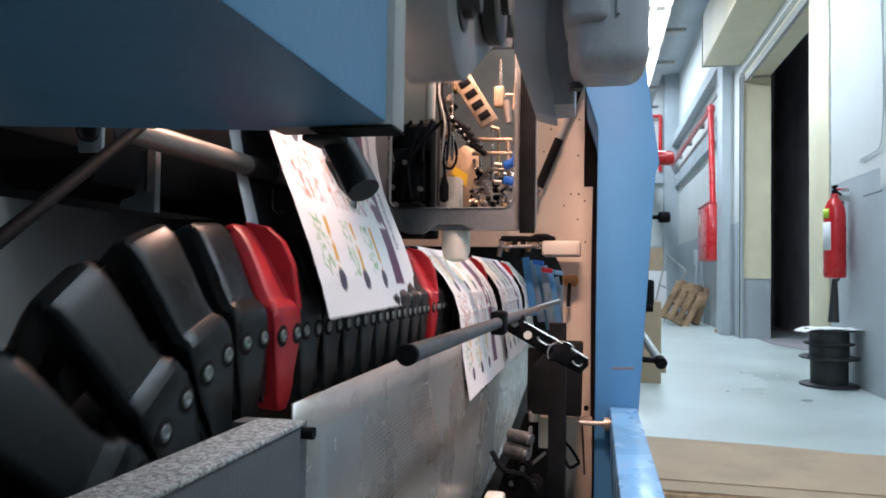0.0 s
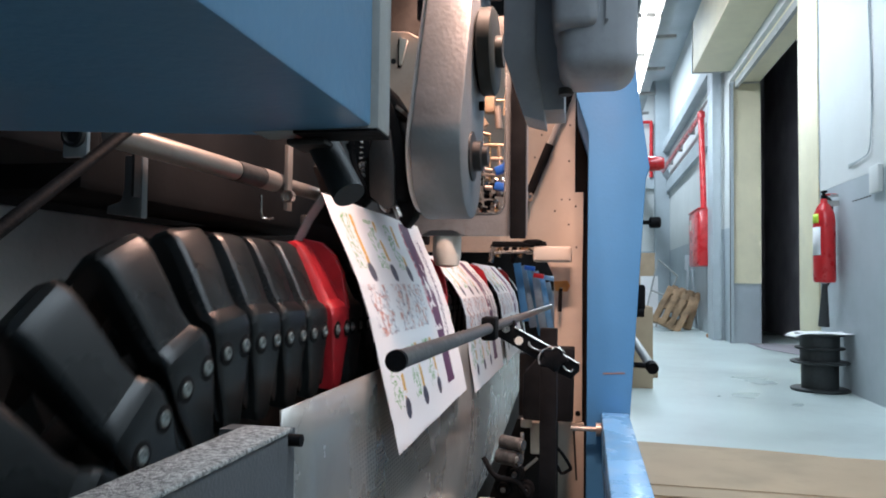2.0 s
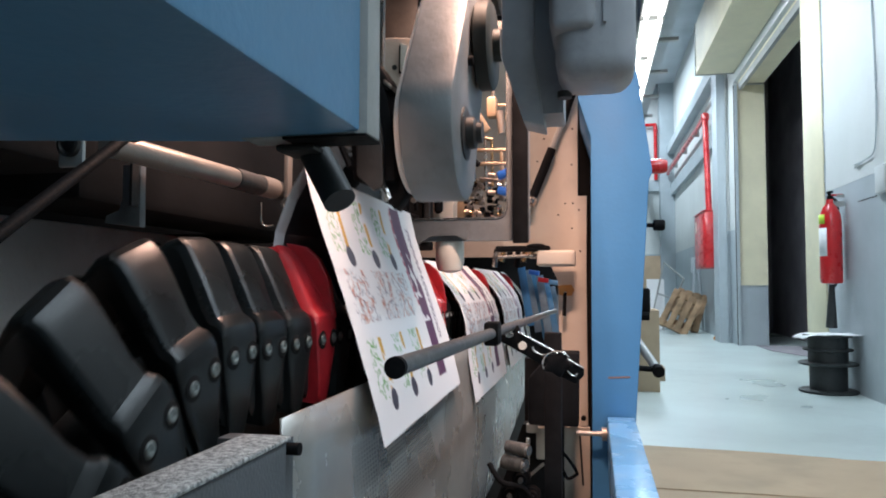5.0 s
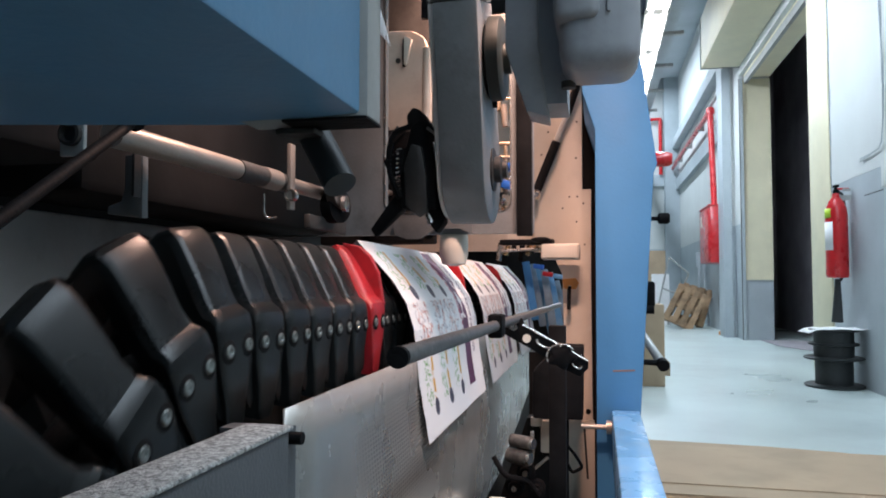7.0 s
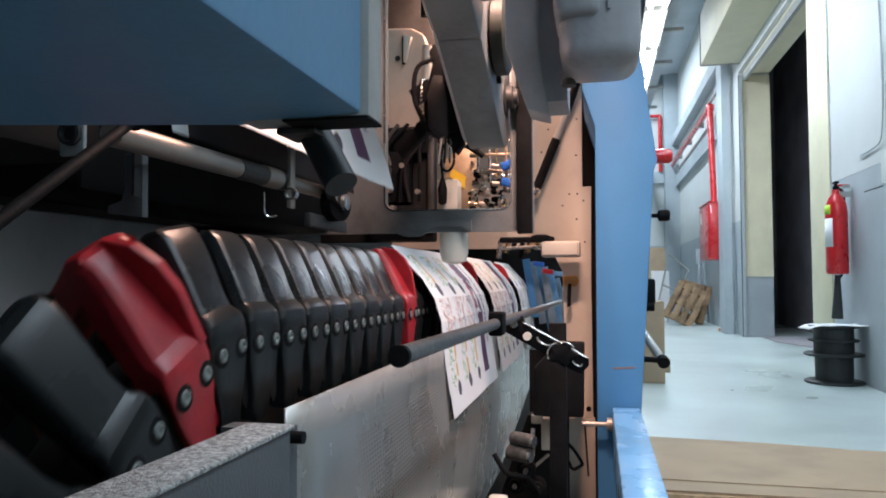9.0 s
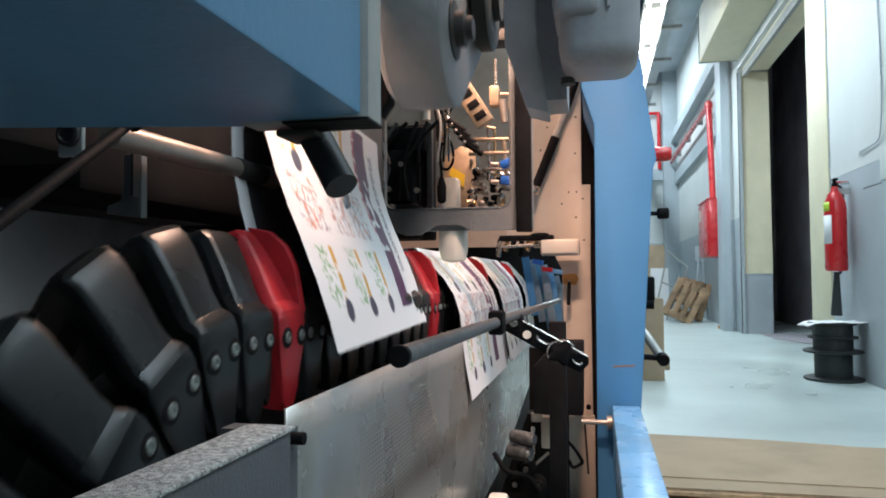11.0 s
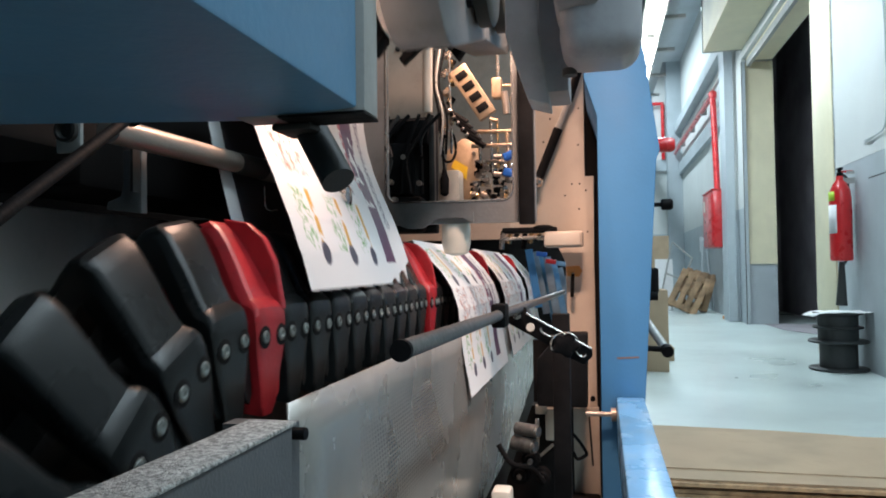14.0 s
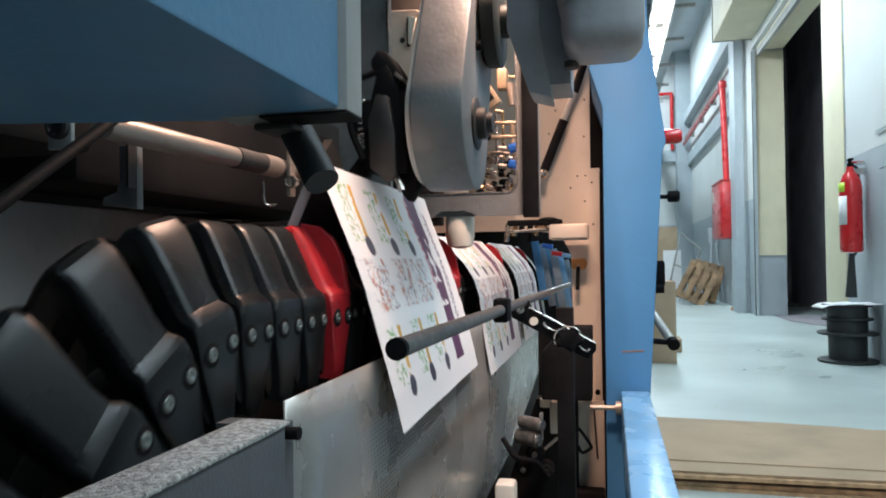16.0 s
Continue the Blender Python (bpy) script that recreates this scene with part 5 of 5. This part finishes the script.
for s in (1, -1):
    gr = new("gripper")
    gr.parent = rotor
    PLACE[gr] = Vector()
    tagged(gr, "black gripper head")
    part("body", P([(HX - 0.124, -0.055), (HX - 0.128, -0.012), (HX - 0.119, 0.028), (HX - 0.111, 0.062), (HX - 0.098, 0.070), (HX - 0.084, 0.040), (HX - 0.076, 0.0), (HX - 0.074, -0.056)], "y", -0.028, 0.028, bevel=0.004), M_BLACK, gr, local=True)
    part("top_block", P([(HX - 0.116, 0.058), (HX - 0.119, 0.076), (HX - 0.110, 0.088), (HX - 0.099, 0.084), (HX - 0.080, 0.056), (HX - 0.082, 0.046)], "y", -0.025, 0.02, bevel=0.003), M_DEEP, gr, local=True)
    part("front_plate", P([(HX - 0.117, -0.050), (HX - 0.119, 0.004), (HX - 0.109, 0.034), (HX - 0.094, 0.030), (HX - 0.087, -0.012), (HX - 0.086, -0.062), (HX - 0.097, -0.068)], "y", -0.036, -0.029, bevel=0.002), M_DARK, gr, local=True)
    part("jaw", P([(HX - 0.172, -0.082), (HX - 0.150, -0.052), (HX - 0.126, -0.022), (HX - 0.108, -0.020), (HX - 0.122, -0.052), (HX - 0.150, -0.078), (HX - 0.166, -0.092)], "y", -0.02, 0.0, bevel=0.002), M_BLACK, gr, local=True)
    part("spring", tube(bmesh.new(), [(HX - 0.128 + 0.004 * math.sin(k * 1.6), -0.031 + 0.004 * math.cos(k * 1.6), 0.030 - 0.0016 * k) for k in range(40)], 0.0011, 6), M_STEEL, gr, "small steel spring", local=True)
    part("heel", P([(HX - 0.090, -0.05), (HX - 0.070, -0.048), (HX - 0.066, -0.072), (HX - 0.078, -0.088), (HX - 0.086, -0.078)], "y", -0.015, 0.012, bevel=0.002), M_BLACK, gr, local=True)
    part("finger", C((HX - 0.095, -0.01, -0.05), (HX - 0.085, -0.012, -0.075), 0.005, 10), M_STEEL, gr, local=True)
    part("side_lever", P([(HX - 0.150, 0.012), (HX - 0.118, 0.030), (HX - 0.118, -0.005), (HX - 0.138, -0.012)], "y", -0.034, -0.020, bevel=0.002), M_BLACK, gr, local=True)
    part("air_line", tube(bmesh.new(), bend([(HX - 0.11, -0.032, 0.06), (HX - 0.135, -0.036, 0.045), (HX - 0.14, -0.034, 0.0), (HX - 0.125, -0.034, -0.04)]), 0.004, 8), M_BLACK, gr, local=True)
    part("bolt", C((HX - 0.10, -0.031, 0.012), (HX - 0.10, -0.035, 0.012), 0.007, 14), M_DARK, gr, local=True)
    part("bolt", C((HX - 0.098, -0.031, -0.028), (HX - 0.098, -0.035, -0.028), 0.007, 14), M_DARK, gr, local=True)
    part("clip", B(HX - 0.090, HX - 0.078, -0.028, 0.01, 0.052, 0.056, bevel=0.001, turn=pose(0, 0, 0, 0, 40, 0)), M_TUBE, gr, "bare steel clip", local=True)
    part("pivot", lathe(bmesh.new(), (HX - 0.075, 0, 0.0), [(0.02, 0), (0.02, 0.03)], 18, "x"), M_BLACK, gr, local=True)
    grippers.append((gr, s))

# ---- printed sheets ----
SPINE, DROP, NS = 0.43, 0.265, 8
STEP = DROP / NS
RIDE = [43, 43, 33, 17, 6, 6, 9, 9]
def inner_page_material():
    """Dark printed inner page, a few pale blots, its lit rim painted as white margin."""
    m = mat("dark_printed_page", (0.035, 0.033, 0.040), 0.55, 0, 0.3, 20, 0.02, 300)
    n, l = m.node_tree.nodes, m.node_tree.links
    uv, sep, lt = n.new("ShaderNodeUVMap"), n.new("ShaderNodeSeparateXYZ"), n.new("ShaderNodeMath")
    uv.uv_map, lt.operation = "sheet", "LESS_THAN"
    lt.inputs[1].default_value = 0.055
    l.new(uv.outputs[0], sep.inputs[0])
    l.new(sep.outputs[0], lt.inputs[0])
    mx = n.new("ShaderNodeMix")
    mx.data_type = "RGBA"
    b = n["Principled BSDF"]
    l.new(b.inputs["Base Color"].links[0].from_socket, mx.inputs[6])
    mx.inputs[7].default_value = (0.74, 0.74, 0.75, 1)
    l.new(lt.outputs[0], mx.inputs[0])
    l.new(mx.outputs[2], b.inputs["Base Color"])
    return m


M_INNERPAGE = inner_page_material()
BACKHANG = [-26, -12, 2, 12, 15, 14, 11, 8]
HANG = [3, 9, 16, 21, 23, 21, 18, 15]


def strip_mesh(k, back):
    bm = bmesh.new()
    uvl = bm.loops.layers.uv.new("sheet")
    n = 8
    rows = []
    for j in range(2):
        rows.append([bm.verts.new((0.0006 * math.sin(2.3 * i / n * 6.28 + k), SPINE * i / n, -STEP * 1.015 * j)) for i in range(n + 1)])
    for i in range(n):
        f = bm.faces.new((rows[0][i], rows[0][i + 1], rows[1][i + 1], rows[1][i]))
        for lp, (uu, vv) in zip(f.loops, ((i, 0), (i + 1, 0), (i + 1, 1), (i, 1))):
            lp[uvl].uv = (uu / n, (k + vv) / NS)
    me = bpy.data.meshes.new("leaf_strip")
    bm.to_mesh(me)
    bm.free()
    me.shade_smooth()
    me.materials.append(M_INNERPAGE if back else M_PRINT)
    return me


STRIPS = [strip_mesh(k, False) for k in range(NS)]
BACKS = [strip_mesh(k, True) for k in range(NS)]
sheets = []
for k in range(10):
    sh = thing("printed_signature", (0, 0, 0), "folded printed sheet, white with small coloured drawings, on the link chain", "printed sheet", "sheets on the chain")
    strips = []
    for j in range(NS):
        for back, mesh in ((False, STRIPS[j]), (True, BACKS[j])):
            st = new("back_leaf_strip" if back else "front_leaf_strip", mesh)
            st.parent = sh
            strips.append((st, j, back))
    sheets.append((sh, strips, 12.5 + 2.78 * (k - 5)))

# seconds after the lift begins, fold across, nearest edge along the chain, fold height, how far it hangs free, yaw
LIFT = [(0.0, -0.2845, 0.825, 0.768, 0.0, 0.0), (0.3, -0.275, 0.752, 0.787, 0.25, 0.6), (0.6, -0.260, 0.655, 0.806, 0.5, 1.0), (0.9, -0.260, 0.596, 0.842, 0.8, 2.0),
        (1.2, -0.272, 0.548, 0.897, 1.0, 4.0), (1.5, -0.300, 0.534, 0.960, 1.0, 4.0), (1.8, -0.325, 0.512, 1.032, 1.0, 0.6), (2.1, -0.345, 0.50, 1.105, 1.0, 0.0),
        (2.6, -0.342, 0.535, 1.225, 1.0, 0.0), (3.0, -0.37, 0.53, 1.38, 1.0, 0.0), (3.4, -0.36, 0.50, 1.50, 1.0, 0.0)]


def sheet_state(tau):
    if tau <= 0:
        return (-0.2845, 0.825 - SPEED * tau, 0.768, 0.0, 0.0)
    for a, b in zip(LIFT, LIFT[1:]):
        if tau <= b[0]:
            f = (tau - a[0]) / (b[0] - a[0])
            return tuple(a[i] + f * (b[i] - a[i]) for i in range(1, 6))
    return LIFT[-1][1:]


def motions():
    for lk, s in chain:
        walk(lk, [(t / 10, loop_pose(s + SPEED * (t / 10 - 9.0))) for t in range(0, 161, 2)])
    rows = [t / 2 for t in range(33)]
    # an arm hangs straight down at 12.85 s, and the lower end swings towards the camera
    ang = {t: -SPIN * (t - 12.85) for t in rows}
    walk(rotor, [(t, pose(0, RY, RZ, ang[t])) for t in rows])
    for gr, s in grippers:
        walk(gr, [(t, pose(0, 0, -s * RR, -ang[t])) for t in rows])
    for sh, strips, t0 in sheets:
        keys = sorted({0.0, 16.0} | {t0 + a[0] for a in LIFT if 0 < t0 + a[0] < 16} | ({t0 - 0.2} if 0 < t0 - 0.2 < 16 else set()))
        keys = sorted({round(t * 30) / 30 for t in keys})
        states = {t: sheet_state(t - t0) for t in keys}
        walk(sh, [(t, pose(*states[t][:3], 0, 0, states[t][4])) for t in keys])
        curves = {}
        for t in keys:
            b = states[t][3]
            for back in (False, True):
                x, z, line = (0.0, 0.0, [])
                for j in range(NS):
                    hang = HANG[j] if not back else BACKHANG[j]
                    ride = RIDE[j] if not back else -RIDE[j]
                    a = radians(ride * (1 - b) + hang * b)
                    line.append((x, z, a))
                    x, z = x + STEP * math.sin(a), z - STEP * math.cos(a)
                curves[t, back] = line
        for st, j, back in strips:
            walk(st, [(t, pose(curves[t, back][j][0], 0, curves[t, back][j][1], 0, -math.degrees(curves[t, back][j][2]), 0)) for t in keys])


motions()
